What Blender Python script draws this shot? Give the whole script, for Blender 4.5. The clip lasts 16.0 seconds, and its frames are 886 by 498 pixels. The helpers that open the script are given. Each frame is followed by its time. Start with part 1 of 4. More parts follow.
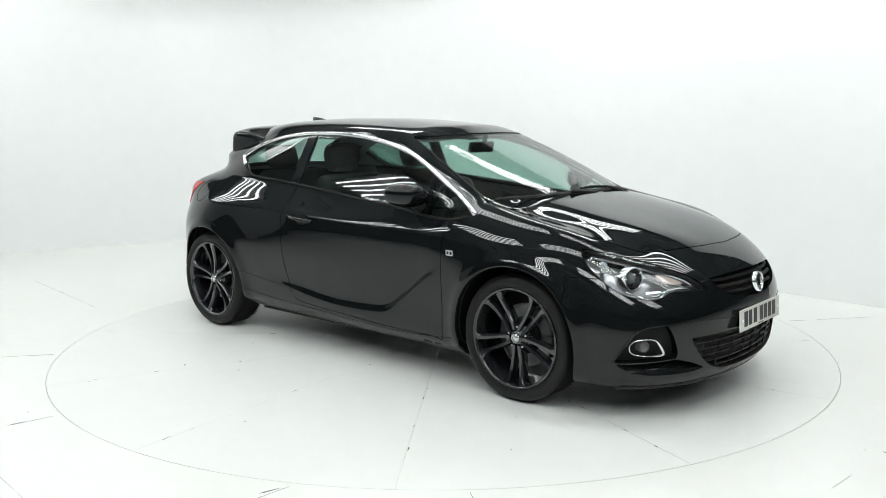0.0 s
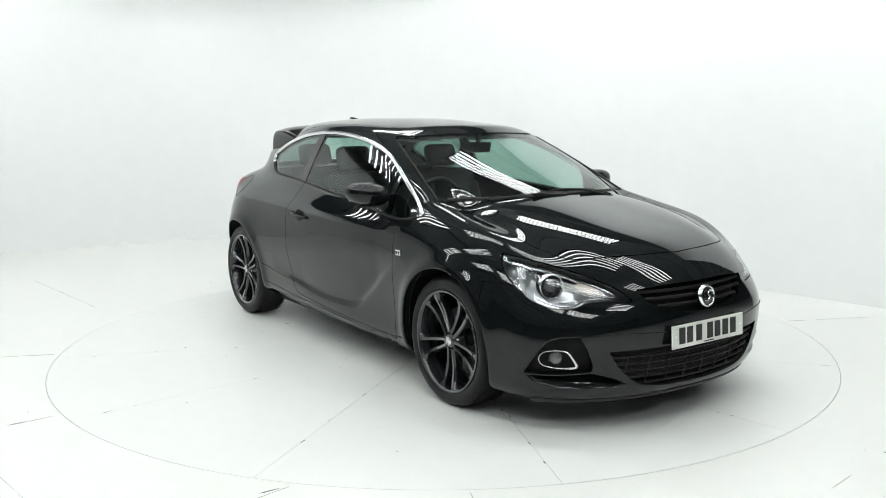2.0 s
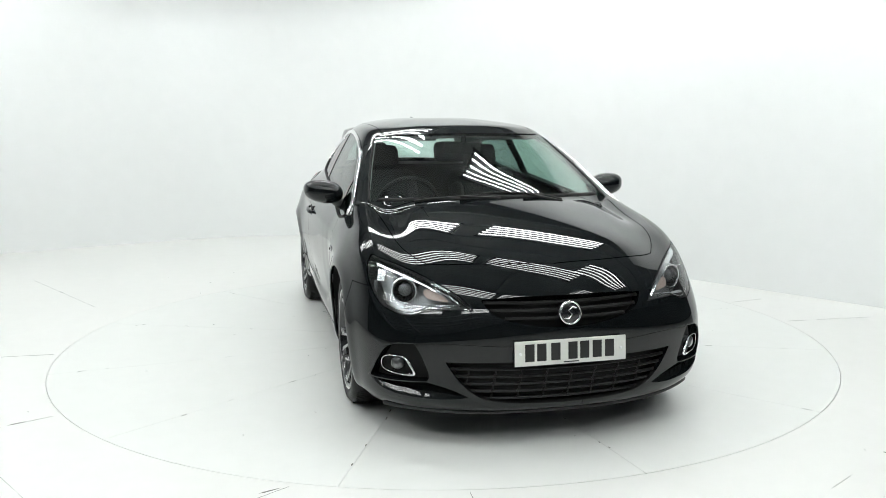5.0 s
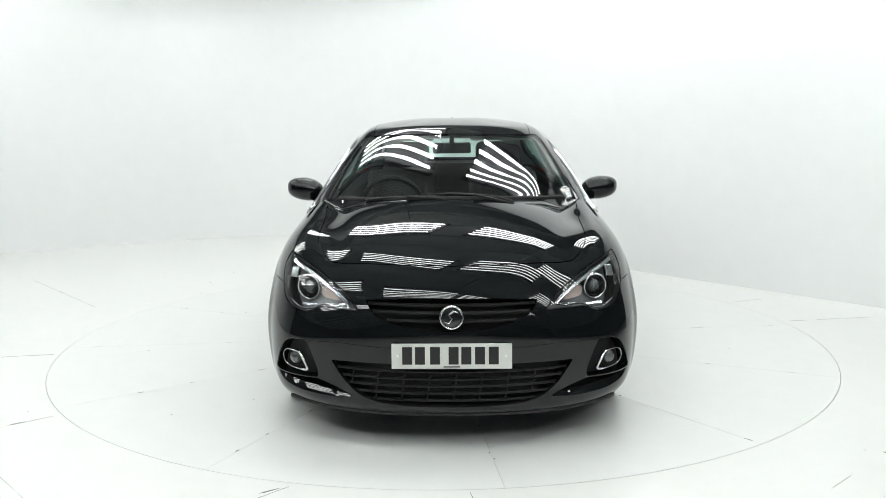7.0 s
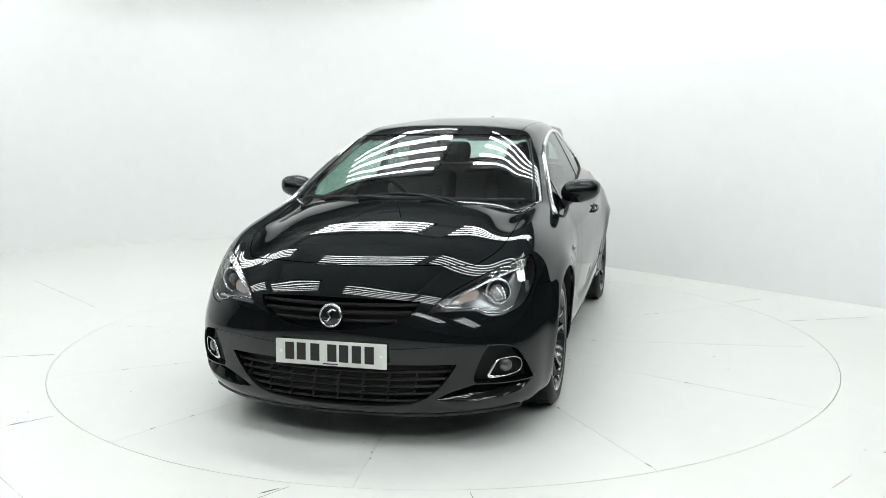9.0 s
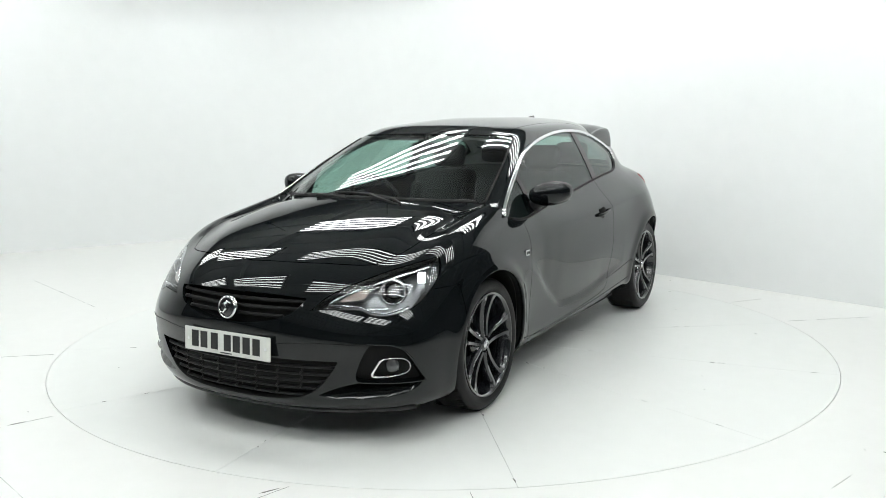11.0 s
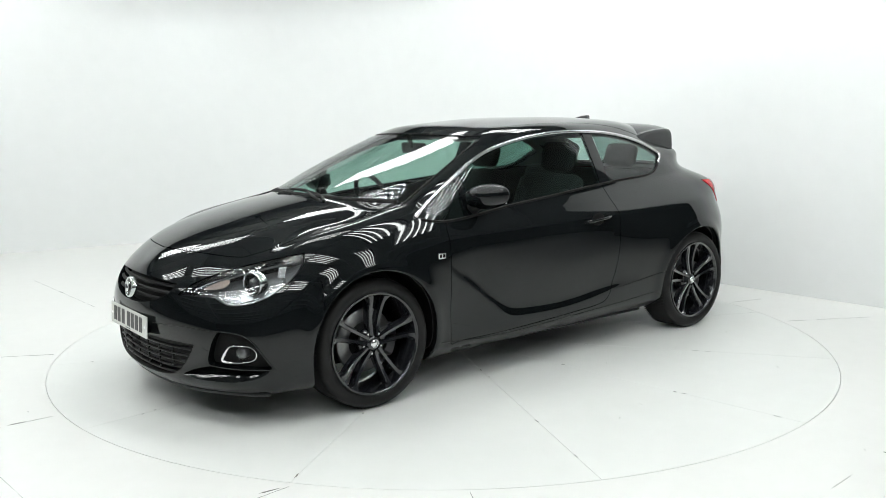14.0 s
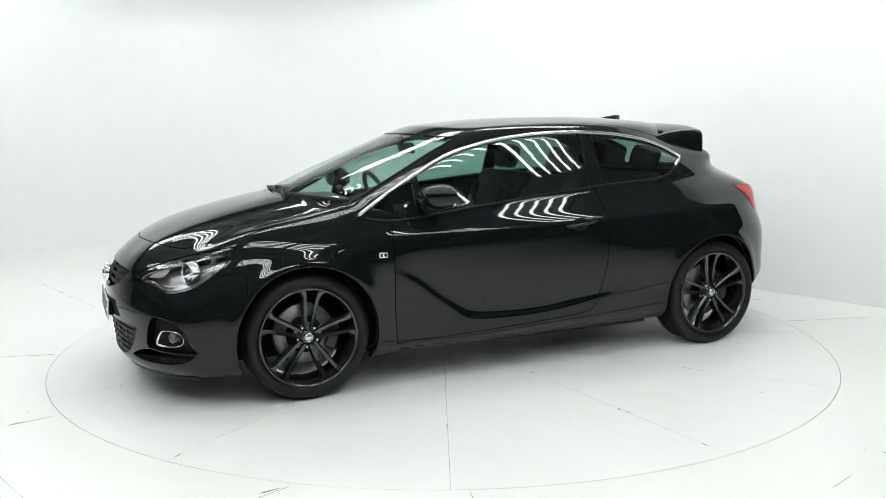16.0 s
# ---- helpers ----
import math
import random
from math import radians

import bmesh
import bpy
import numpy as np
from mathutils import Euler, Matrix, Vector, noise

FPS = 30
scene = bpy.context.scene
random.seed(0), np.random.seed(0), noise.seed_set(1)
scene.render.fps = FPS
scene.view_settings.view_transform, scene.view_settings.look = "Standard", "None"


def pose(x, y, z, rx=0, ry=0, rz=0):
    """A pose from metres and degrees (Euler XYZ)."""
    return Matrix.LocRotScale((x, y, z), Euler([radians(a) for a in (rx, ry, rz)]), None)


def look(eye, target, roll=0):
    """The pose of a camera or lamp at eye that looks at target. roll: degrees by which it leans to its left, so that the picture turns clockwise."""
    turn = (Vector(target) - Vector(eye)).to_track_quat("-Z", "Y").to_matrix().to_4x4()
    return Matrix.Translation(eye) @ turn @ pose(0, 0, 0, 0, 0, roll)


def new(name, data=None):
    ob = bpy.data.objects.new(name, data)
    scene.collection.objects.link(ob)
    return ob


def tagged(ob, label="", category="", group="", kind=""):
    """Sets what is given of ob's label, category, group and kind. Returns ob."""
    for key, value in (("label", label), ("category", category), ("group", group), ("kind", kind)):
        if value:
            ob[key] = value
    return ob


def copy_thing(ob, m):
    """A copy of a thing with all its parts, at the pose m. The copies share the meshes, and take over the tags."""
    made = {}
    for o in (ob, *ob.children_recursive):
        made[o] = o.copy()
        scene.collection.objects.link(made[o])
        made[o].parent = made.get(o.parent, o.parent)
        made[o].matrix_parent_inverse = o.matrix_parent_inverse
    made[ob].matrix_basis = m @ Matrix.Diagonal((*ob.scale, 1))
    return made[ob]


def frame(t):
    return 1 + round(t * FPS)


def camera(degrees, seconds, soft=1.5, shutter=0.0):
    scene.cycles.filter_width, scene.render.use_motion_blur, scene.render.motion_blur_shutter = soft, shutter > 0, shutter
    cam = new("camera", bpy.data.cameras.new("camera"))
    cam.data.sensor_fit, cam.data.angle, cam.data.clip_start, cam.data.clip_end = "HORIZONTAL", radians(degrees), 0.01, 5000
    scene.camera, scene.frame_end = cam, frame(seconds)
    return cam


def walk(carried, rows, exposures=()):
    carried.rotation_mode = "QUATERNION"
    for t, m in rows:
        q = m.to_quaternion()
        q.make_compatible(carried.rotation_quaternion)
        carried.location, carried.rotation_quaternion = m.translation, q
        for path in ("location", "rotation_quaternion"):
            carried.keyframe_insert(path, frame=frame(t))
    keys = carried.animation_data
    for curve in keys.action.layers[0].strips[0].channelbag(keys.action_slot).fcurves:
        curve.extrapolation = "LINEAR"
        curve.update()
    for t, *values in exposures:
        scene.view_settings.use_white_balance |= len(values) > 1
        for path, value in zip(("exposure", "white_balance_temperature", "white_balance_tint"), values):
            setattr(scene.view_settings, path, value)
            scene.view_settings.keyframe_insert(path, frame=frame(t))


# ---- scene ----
# The shot: a fixed camera before a slow turntable that carries one car.
cam = camera(54.3, 16.0, 0.9)
EYE = pose(0.0, -5.747, 1.475, 81.344, 0.0, -0.037) @ pose(0, 0, 0, 0, 0, -0.408)
walk(cam, [(0.0, EYE), (16.0, EYE)], [(0.0, 0.0), (16.0, 0.0)])

# ---- world ----
world = bpy.data.worlds.new("hall_dark")
scene.world = world
world.use_nodes = True
world.node_tree.nodes["Background"].inputs[0].default_value = (0.5, 0.55, 0.6, 1)
world.node_tree.nodes["Background"].inputs[1].default_value = 0.02
TUBE_POWER = 20.8
SPOT_POWER = 13.0


# ---- materials ----
def shade(name, color, rough=0.5, metal=0.0, coat=0.0, spec=0.5, grain=0.0, scale=40.0, bump=0.0, bump_scale=200.0, stretch=(1, 1, 1), rough_var=0.0):
    """A Principled material with colour variation at two scales, gloss variation and fine relief."""
    m = bpy.data.materials.new(name)
    m.use_nodes = True
    nt = m.node_tree
    b = nt.nodes["Principled BSDF"]
    b.inputs["Base Color"].default_value = (*color, 1)
    b.inputs["Roughness"].default_value = rough
    b.inputs["Metallic"].default_value = metal
    b.inputs["Coat Weight"].default_value = coat
    b.inputs["Coat Roughness"].default_value = 0.015
    b.inputs["Specular IOR Level"].default_value = spec
    if grain or bump or rough_var:
        tc = nt.nodes.new("ShaderNodeTexCoord")
        mp = nt.nodes.new("ShaderNodeMapping")
        mp.inputs["Scale"].default_value = stretch
        nt.links.new(tc.outputs["Object"], mp.inputs[0])
    if grain or rough_var:
        n1 = nt.nodes.new("ShaderNodeTexNoise")
        n1.inputs["Scale"].default_value = scale
        n1.inputs["Detail"].default_value = 6
        n2 = nt.nodes.new("ShaderNodeTexNoise")
        n2.inputs["Scale"].default_value = scale * 0.09
        n2.inputs["Detail"].default_value = 3
        nt.links.new(mp.outputs[0], n1.inputs[0])
        nt.links.new(mp.outputs[0], n2.inputs[0])
        av = nt.nodes.new("ShaderNodeMath")
        av.operation = "ADD"
        nt.links.new(n1.outputs[0], av.inputs[0])
        nt.links.new(n2.outputs[0], av.inputs[1])
        if grain:
            mr = nt.nodes.new("ShaderNodeMapRange")
            mr.inputs[1].default_value, mr.inputs[2].default_value = 0.6, 1.4
            mr.inputs[3].default_value, mr.inputs[4].default_value = 1 - grain, 1 + grain
            nt.links.new(av.outputs[0], mr.inputs[0])
            mx = nt.nodes.new("ShaderNodeVectorMath")
            mx.operation = "SCALE"
            mx.inputs[0].default_value = color
            nt.links.new(mr.outputs[0], mx.inputs["Scale"])
            nt.links.new(mx.outputs[0], b.inputs["Base Color"])
        if rough_var:
            mr = nt.nodes.new("ShaderNodeMapRange")
            mr.inputs[1].default_value, mr.inputs[2].default_value = 0.6, 1.4
            mr.inputs[3].default_value, mr.inputs[4].default_value = max(rough - rough_var, 0.01), rough + rough_var
            nt.links.new(av.outputs[0], mr.inputs[0])
            nt.links.new(mr.outputs[0], b.inputs["Roughness"])
    if bump:
        n3 = nt.nodes.new("ShaderNodeTexNoise")
        n3.inputs["Scale"].default_value = bump_scale
        n3.inputs["Detail"].default_value = 4
        nt.links.new(mp.outputs[0], n3.inputs[0])
        bp = nt.nodes.new("ShaderNodeBump")
        bp.inputs["Strength"].default_value = bump
        bp.inputs["Distance"].default_value = 0.002
        nt.links.new(n3.outputs[0], bp.inputs["Height"])
        nt.links.new(bp.outputs[0], b.inputs["Normal"])
    return m


def pane(name, tint, base=0.065):
    """A thin sheet of tinted glass: a clear sheet with a mirror coat that grows towards grazing."""
    m = bpy.data.materials.new(name)
    m.use_nodes = True
    nt = m.node_tree
    nt.nodes.remove(nt.nodes["Principled BSDF"])
    out = nt.nodes["Material Output"]
    clear = nt.nodes.new("ShaderNodeBsdfTransparent")
    clear.inputs[0].default_value = (*tint, 1)
    gloss = nt.nodes.new("ShaderNodeBsdfGlossy")
    gloss.inputs["Roughness"].default_value = 0.012
    lw = nt.nodes.new("ShaderNodeLayerWeight")
    lw.inputs[0].default_value = 0.5
    pw = nt.nodes.new("ShaderNodeMath")
    pw.operation = "POWER"
    pw.inputs[1].default_value = 5.0
    nt.links.new(lw.outputs["Facing"], pw.inputs[0])
    fr = nt.nodes.new("ShaderNodeMapRange")
    fr.inputs[3].default_value, fr.inputs[4].default_value = base, 1.0
    nt.links.new(pw.outputs[0], fr.inputs[0])
    mix = nt.nodes.new("ShaderNodeMixShader")
    nt.links.new(fr.outputs[0], mix.inputs[0])
    nt.links.new(clear.outputs[0], mix.inputs[1])
    nt.links.new(gloss.outputs[0], mix.inputs[2])
    nt.links.new(mix.outputs[0], out.inputs[0])
    return m


def glow(name, color, strength):
    m = bpy.data.materials.new(name)
    m.use_nodes = True
    b = m.node_tree.nodes["Principled BSDF"]
    b.inputs["Base Color"].default_value = (*color, 1)
    b.inputs["Emission Color"].default_value = (*color, 1)
    b.inputs["Emission Strength"].default_value = strength
    return m


M_WALL = shade("white_wall_paint", (0.80, 0.81, 0.81), 0.55, grain=0.02, scale=6, bump=0.05, bump_scale=60)
M_FLOOR = shade("white_floor_paint", (0.80, 0.80, 0.78), 0.42, grain=0.02, scale=9, bump=0.02, bump_scale=90)
M_TABLE = shade("white_turntable_paint", (0.79, 0.80, 0.78), 0.40, grain=0.02, scale=8, bump=0.02, bump_scale=90)
M_SEAM = shade("seam_shadow", (0.25, 0.25, 0.24), 0.8, grain=0.4, scale=30)
M_SCUFF = shade("scuff_dirt", (0.20, 0.20, 0.19), 0.8, grain=0.5, scale=80)
M_HALL = shade("hall_cladding", (0.12, 0.125, 0.13), 0.6, grain=0.1, scale=4)
M_ROOFING = shade("roof_sheet", (0.46, 0.47, 0.47), 0.55, grain=0.08, scale=3)
M_STEEL = shade("painted_steel", (0.05, 0.05, 0.055), 0.5, grain=0.1, scale=20)
M_TUBE = glow("fluorescent_tube", (0.96, 1.0, 0.982), TUBE_POWER)
M_PAINT = shade("black_car_paint", (0.0052, 0.0066, 0.0074), 0.025, spec=0.45, grain=0.2, scale=900)
M_TRIM = shade("satin_black_plastic", (0.011, 0.0112, 0.0115), 0.42, grain=0.1, scale=300, bump=0.15, bump_scale=900)
M_DARK = shade("matt_black_plastic", (0.004, 0.004, 0.004), 0.55, spec=0.25, grain=0.15, scale=200, bump=0.2, bump_scale=700)
M_GRILLE = shade("grille_plastic", (0.006, 0.0062, 0.0065), 0.4, spec=0.35, grain=0.1, scale=300)
M_RUBBER = shade("tyre_rubber", (0.007, 0.007, 0.0072), 0.5, spec=0.3, grain=0.2, scale=90, bump=0.25, bump_scale=500)
M_RIM = shade("gloss_black_alloy", (0.012, 0.013, 0.016), 0.22, coat=1.0, grain=0.1, scale=500)
M_DISC = shade("brake_disc_steel", (0.30, 0.30, 0.30), 0.42, metal=1.0, grain=0.15, scale=60)
M_CHROME = shade("chrome", (0.82, 0.83, 0.84), 0.08, metal=1.0, grain=0.03, scale=300)
M_SATIN = shade("satin_chrome", (0.72, 0.73, 0.74), 0.2, metal=1.0, grain=0.03, scale=300)
M_PLATE = shade("white_plate", (0.72, 0.73, 0.69), 0.25, coat=0.5, grain=0.02, scale=60)
M_INK = shade("plate_ink", (0.012, 0.012, 0.012), 0.4, grain=0.05, scale=60)
M_GLASS = pane("green_tinted_glass", (0.78, 0.92, 0.87), 0.085)
M_PRIVACY = pane("green_tinted_side_glass", (0.38, 0.56, 0.50))
M_QUARTER = pane("dark_quarter_glass", (0.20, 0.31, 0.28))
M_LENS = pane("clear_lamp_lens", (0.93, 0.95, 0.96))
M_FOGGLASS = shade("fog_glass", (0.12, 0.125, 0.13), 0.12, metal=0.5, coat=1.0, grain=0.1, scale=120)
M_LAMPBOWL = shade("lamp_reflector", (0.45, 0.46, 0.47), 0.22, metal=0.65, grain=0.06, scale=90)
M_AMBER = shade("amber_bulb_tint", (0.34, 0.27, 0.24), 0.3, coat=0.6, grain=0.1, scale=90)
M_RED = shade("red_tail_lens", (0.48, 0.010, 0.016), 0.2, spec=0.35, grain=0.1, scale=120)
M_CLOTH = shade("charcoal_seat_cloth", (0.022, 0.023, 0.024), 0.85, grain=0.25, scale=220, bump=0.4, bump_scale=500)
M_DASH = shade("charcoal_dash_plastic", (0.030, 0.031, 0.031), 0.6, grain=0.12, scale=180, bump=0.2, bump_scale=800)
M_LINER = shade("grey_headliner", (0.22, 0.225, 0.22), 0.9, grain=0.06, scale=90)


# ---- mesh helpers ----
def part(name, bm, material, parent, label=""):
    """Links a bmesh, or a ready mesh, as one object under a thing or a part."""
    if isinstance(bm, bmesh.types.BMesh):
        me = bpy.data.meshes.new(name)
        bm.to_mesh(me)
        bm.free()
    else:
        me = bm
    if material:
        me.materials.append(material)
    ob = new(name, me)
    ob.parent = parent
    return tagged(ob, label)


def smooth(bm, angle=None):
    for f in bm.faces:
        f.smooth = True
    if angle is not None:
        for e in bm.edges:
            if len(e.link_faces) == 2 and e.calc_face_angle(0) > radians(angle):
                e.smooth = False
    return bm


def add_box(bm, c, size, m=None, bevel=0.0):
    r = bmesh.ops.create_cube(bm, size=1.0)
    vs = r["verts"]
    bmesh.ops.scale(bm, vec=size, verts=vs)
    if bevel:
        es = list({e for v in vs for e in v.link_edges})
        vs = list({v for f in bmesh.ops.bevel(bm, geom=es, offset=bevel, segments=2, affect="EDGES", profile=0.5)["faces"] for v in f.verts} | {v for v in vs if v.is_valid})
    mm = Matrix.Translation(c) @ (m or Matrix())
    bmesh.ops.transform(bm, matrix=mm, verts=vs)
    return vs


def add_lathe(bm, profile, n=64, axis="Y", centre=(0, 0, 0), close=False):
    """Turns a profile of (radius, along) about an axis."""
    rows = []
    for r, a in profile:
        ring = []
        for i in range(n):
            w = 2 * math.pi * i / n
            p = {"Y": (r * math.cos(w), a, r * math.sin(w)), "Z": (r * math.cos(w), r * math.sin(w), a), "X": (a, r * math.cos(w), r * math.sin(w))}[axis]
            ring.append(bm.verts.new(Vector(p) + Vector(centre)))
        rows.append(ring)
    pairs = list(zip(rows, rows[1:])) + ([(rows[-1], rows[0])] if close else [])
    for a, b in pairs:
        for i in range(n):
            j = (i + 1) % n
            bm.faces.new((a[i], a[j], b[j], b[i]))
    return rows


def add_tube(bm, pts, r, n=8, flat=1.0, closed=False):
    """A tube along points; r is one radius or one for each point."""
    pts = [Vector(p) for p in pts]
    k = len(pts)
    rr = r if isinstance(r, (list, tuple)) else [r] * k
    rows = []
    side = None
    for i, p in enumerate(pts):
        d = (pts[(i + 1) % k] - pts[i - 1]) if closed or 0 < i < k - 1 else (pts[min(i + 1, k - 1)] - pts[max(i - 1, 0)])
        d.normalize()
        if side is None:
            side = d.orthogonal().normalized()
        side = (side - d * side.dot(d)).normalized()
        up = d.cross(side)
        rows.append([bm.verts.new(p + rr[i] * (math.cos(2 * math.pi * j / n) * side + flat * math.sin(2 * math.pi * j / n) * up)) for j in range(n)])
    for a, b in zip(rows, rows[1:] + (rows[:1] if closed else [])):
        for j in range(n):
            q = (j + 1) % n
            bm.faces.new((a[j], a[q], b[q], b[j]))
    if not closed:
        bm.faces.new(rows[0][::-1])
        bm.faces.new(rows[-1])
    return rows


def add_text(text, size, material, parent, name, m, depth=0.001, bold=0.0):
    cu = bpy.data.curves.new(name, "FONT")
    cu.body, cu.size, cu.extrude, cu.align_x, cu.align_y = text, size, depth, "CENTER", "CENTER"
    cu.offset = bold
    tmp = bpy.data.objects.new(name, cu)
    me = bpy.data.meshes.new_from_object(tmp)
    bpy.data.objects.remove(tmp)
    ob = part(name, me, material, parent)
    ob.matrix_basis = m
    return ob


# ---- the car's skin: rings of design points from front centre round the side to rear centre, bottom to top ----
def knotted(P, t, u):
    """A natural cubic spline through the rows of P, which stand at the places t, taken at u."""
    P, t, u = np.asarray(P, float), np.asarray(t, float), np.asarray(u, float)
    k = len(P)
    h = np.diff(t)
    A = np.zeros((k, k))
    b = np.zeros((k, P[0].size))
    Q = P.reshape(k, -1)
    A[0, 0] = A[-1, -1] = 1
    for i in range(1, k - 1):
        A[i, i - 1:i + 2] = h[i - 1], 2 * (h[i - 1] + h[i]), h[i]
        b[i] = 6 * ((Q[i + 1] - Q[i]) / h[i] - (Q[i] - Q[i - 1]) / h[i - 1])
    M = np.linalg.solve(A, b)
    i = np.clip(np.searchsorted(t, u, "right") - 1, 0, k - 2)
    H = h[i][:, None]
    f = ((u - t[i]) / h[i])[:, None]
    g = 1 - f
    out = g * Q[i] + f * Q[i + 1] + H ** 2 * ((g ** 3 - g) * M[i] + (f ** 3 - f) * M[i + 1]) / 6
    return out.reshape(len(u), *P.shape[1:])


def cubic(P, u):
    """A natural cubic spline through the rows of P, at u (in rows)."""
    P = np.asarray(P, float)
    k = len(P)
    A = np.zeros((k, k))
    b = np.zeros_like(P)
    A[0, 0] = A[-1, -1] = 1
    for i in range(1, k - 1):
        A[i, i - 1:i + 2] = 1, 4, 1
        b[i] = 6 * (P[i - 1] - 2 * P[i] + P[i + 1])
    M = np.linalg.solve(A, b.reshape(k, -1)).reshape(P.shape)
    i = np.clip(np.floor(u).astype(int), 0, k - 2)
    f = (np.asarray(u, float) - i).reshape(-1, *[1] * (P.ndim - 1))
    g = 1 - f
    return g * P[i] + f * P[i + 1] + ((g ** 3 - g) * M[i] + (f ** 3 - f) * M[i + 1]) / 6


RING = {}
RING["lip"] = [(2.2, 0, 0.165), (2.18, 0.28, 0.165), (2.1, 0.53, 0.165), (1.96, 0.73, 0.168), (1.76, 0.83, 0.175), (1.35, 0.84, 0.175), (0.87, 0.79, 0.175), (0.2, 0.79, 0.185), (-0.45, 0.79, 0.195), (-1, 0.8, 0.205), (-1.4, 0.82, 0.25), (-1.75, 0.74, 0.31), (-1.88, 0.56, 0.33), (-1.99, 0.33, 0.33), (-2.02, 0, 0.33)]
RING["sill"] = [(2.255, 0, 0.235), (2.232, 0.28, 0.235), (2.15, 0.54, 0.24), (2.01, 0.75, 0.245), (1.78, 0.87, 0.25), (1.35, 0.895, 0.25), (0.87, 0.862, 0.25), (0.2, 0.865, 0.26), (-0.45, 0.865, 0.27), (-1, 0.87, 0.28), (-1.4, 0.9, 0.32), (-1.73, 0.815, 0.375), (-1.96, 0.625, 0.395), (-2.09, 0.34, 0.4), (-2.12, 0, 0.4)]
RING["bumper"] = [(2.275, 0, 0.4), (2.252, 0.28, 0.4), (2.175, 0.53, 0.4), (2.04, 0.745, 0.4), (1.79, 0.886, 0.42), (1.35, 0.94, 0.42), (0.87, 0.88, 0.4), (0.2, 0.88, 0.4), (-0.45, 0.888, 0.41), (-1, 0.895, 0.42), (-1.4, 0.92, 0.45), (-1.75, 0.806, 0.48), (-1.985, 0.62, 0.5), (-2.12, 0.345, 0.5), (-2.15, 0, 0.5)]
RING["plate"] = [(2.285, 0, 0.52), (2.262, 0.28, 0.52), (2.18, 0.53, 0.52), (2.03, 0.735, 0.53), (1.775, 0.88, 0.55), (1.35, 0.94, 0.56), (0.87, 0.893, 0.55), (0.2, 0.895, 0.55), (-0.45, 0.902, 0.56), (-1, 0.912, 0.57), (-1.4, 0.925, 0.6), (-1.755, 0.803, 0.63), (-1.985, 0.62, 0.64), (-2.12, 0.345, 0.64), (-2.15, 0, 0.64)]
RING["waist"] = [(2.262, 0, 0.64), (2.228, 0.28, 0.645), (2.135, 0.5, 0.65), (1.975, 0.7, 0.67), (1.745, 0.852, 0.68), (1.35, 0.918, 0.7), (0.87, 0.9, 0.69), (0.2, 0.897, 0.69), (-0.45, 0.903, 0.7), (-1, 0.91, 0.71), (-1.4, 0.915, 0.74), (-1.75, 0.79, 0.77), (-1.965, 0.602, 0.77), (-2.09, 0.335, 0.77), (-2.12, 0, 0.77)]
RING["edge"] = [(2.195, 0, 0.735), (2.155, 0.26, 0.74), (2.056, 0.464, 0.756), (1.895, 0.656, 0.780), (1.70, 0.802, 0.812), (1.35, 0.882, 0.823), (0.87, 0.884, 0.82), (0.2, 0.885, 0.83), (-0.45, 0.885, 0.85), (-1, 0.875, 0.87), (-1.4, 0.865, 0.89), (-1.74, 0.75, 0.9), (-1.92, 0.575, 0.9), (-2.04, 0.32, 0.9), (-2.07, 0, 0.9)]
RING["shoulder"] = [(2.05, 0, 0.834), (2.01, 0.25, 0.834), (1.9, 0.44, 0.839), (1.75, 0.61, 0.85), (1.58, 0.734, 0.906), (1.28, 0.796, 0.938), (0.87, 0.838, 0.927), (0.2, 0.835, 0.93), (-0.45, 0.832, 0.955), (-1, 0.81, 0.985), (-1.4, 0.76, 1.01), (-1.71, 0.695, 1.02), (-1.86, 0.56, 1.02), (-1.97, 0.32, 1.03), (-1.99, 0, 1.03)]
RING["belt"] = [(1.75, 0, 0.941), (1.72, 0.22, 0.938), (1.65, 0.4, 0.931), (1.54, 0.545, 0.926), (1.4, 0.64, 0.936), (1.18, 0.727, 0.988), (0.9, 0.793, 0.982), (0.2, 0.786, 1.0), (-0.45, 0.76, 1.035), (-1, 0.715, 1.075), (-1.4, 0.65, 1.1), (-1.57, 0.57, 1.11), (-1.67, 0.47, 1.12), (-1.79, 0.28, 1.125), (-1.81, 0, 1.13)]
RING["cowl"] = [(1.31, 0, 1.043), (1.3, 0.2, 1.041), (1.265, 0.36, 1.036), (1.205, 0.5, 1.026), (1.14, 0.61, 1.012), (1.05, 0.701, 1.015), (0.86, 0.752, 1.04), (0.2, 0.74, 1.105), (-0.45, 0.707, 1.14), (-1, 0.65, 1.18), (-1.35, 0.6, 1.2), (-1.52, 0.545, 1.21), (-1.62, 0.46, 1.22), (-1.68, 0.25, 1.225), (-1.7, 0, 1.23)]
RING["screen"] = [(0.92, 0, 1.205), (0.91, 0.18, 1.203), (0.885, 0.34, 1.198), (0.845, 0.478, 1.19), (0.79, 0.572, 1.18), (0.71, 0.641, 1.184), (0.55, 0.68, 1.204), (0.1, 0.68, 1.235), (-0.45, 0.658, 1.26), (-0.95, 0.61, 1.275), (-1.25, 0.545, 1.28), (-1.4, 0.49, 1.285), (-1.5, 0.4, 1.29), (-1.56, 0.22, 1.295), (-1.58, 0, 1.3)]
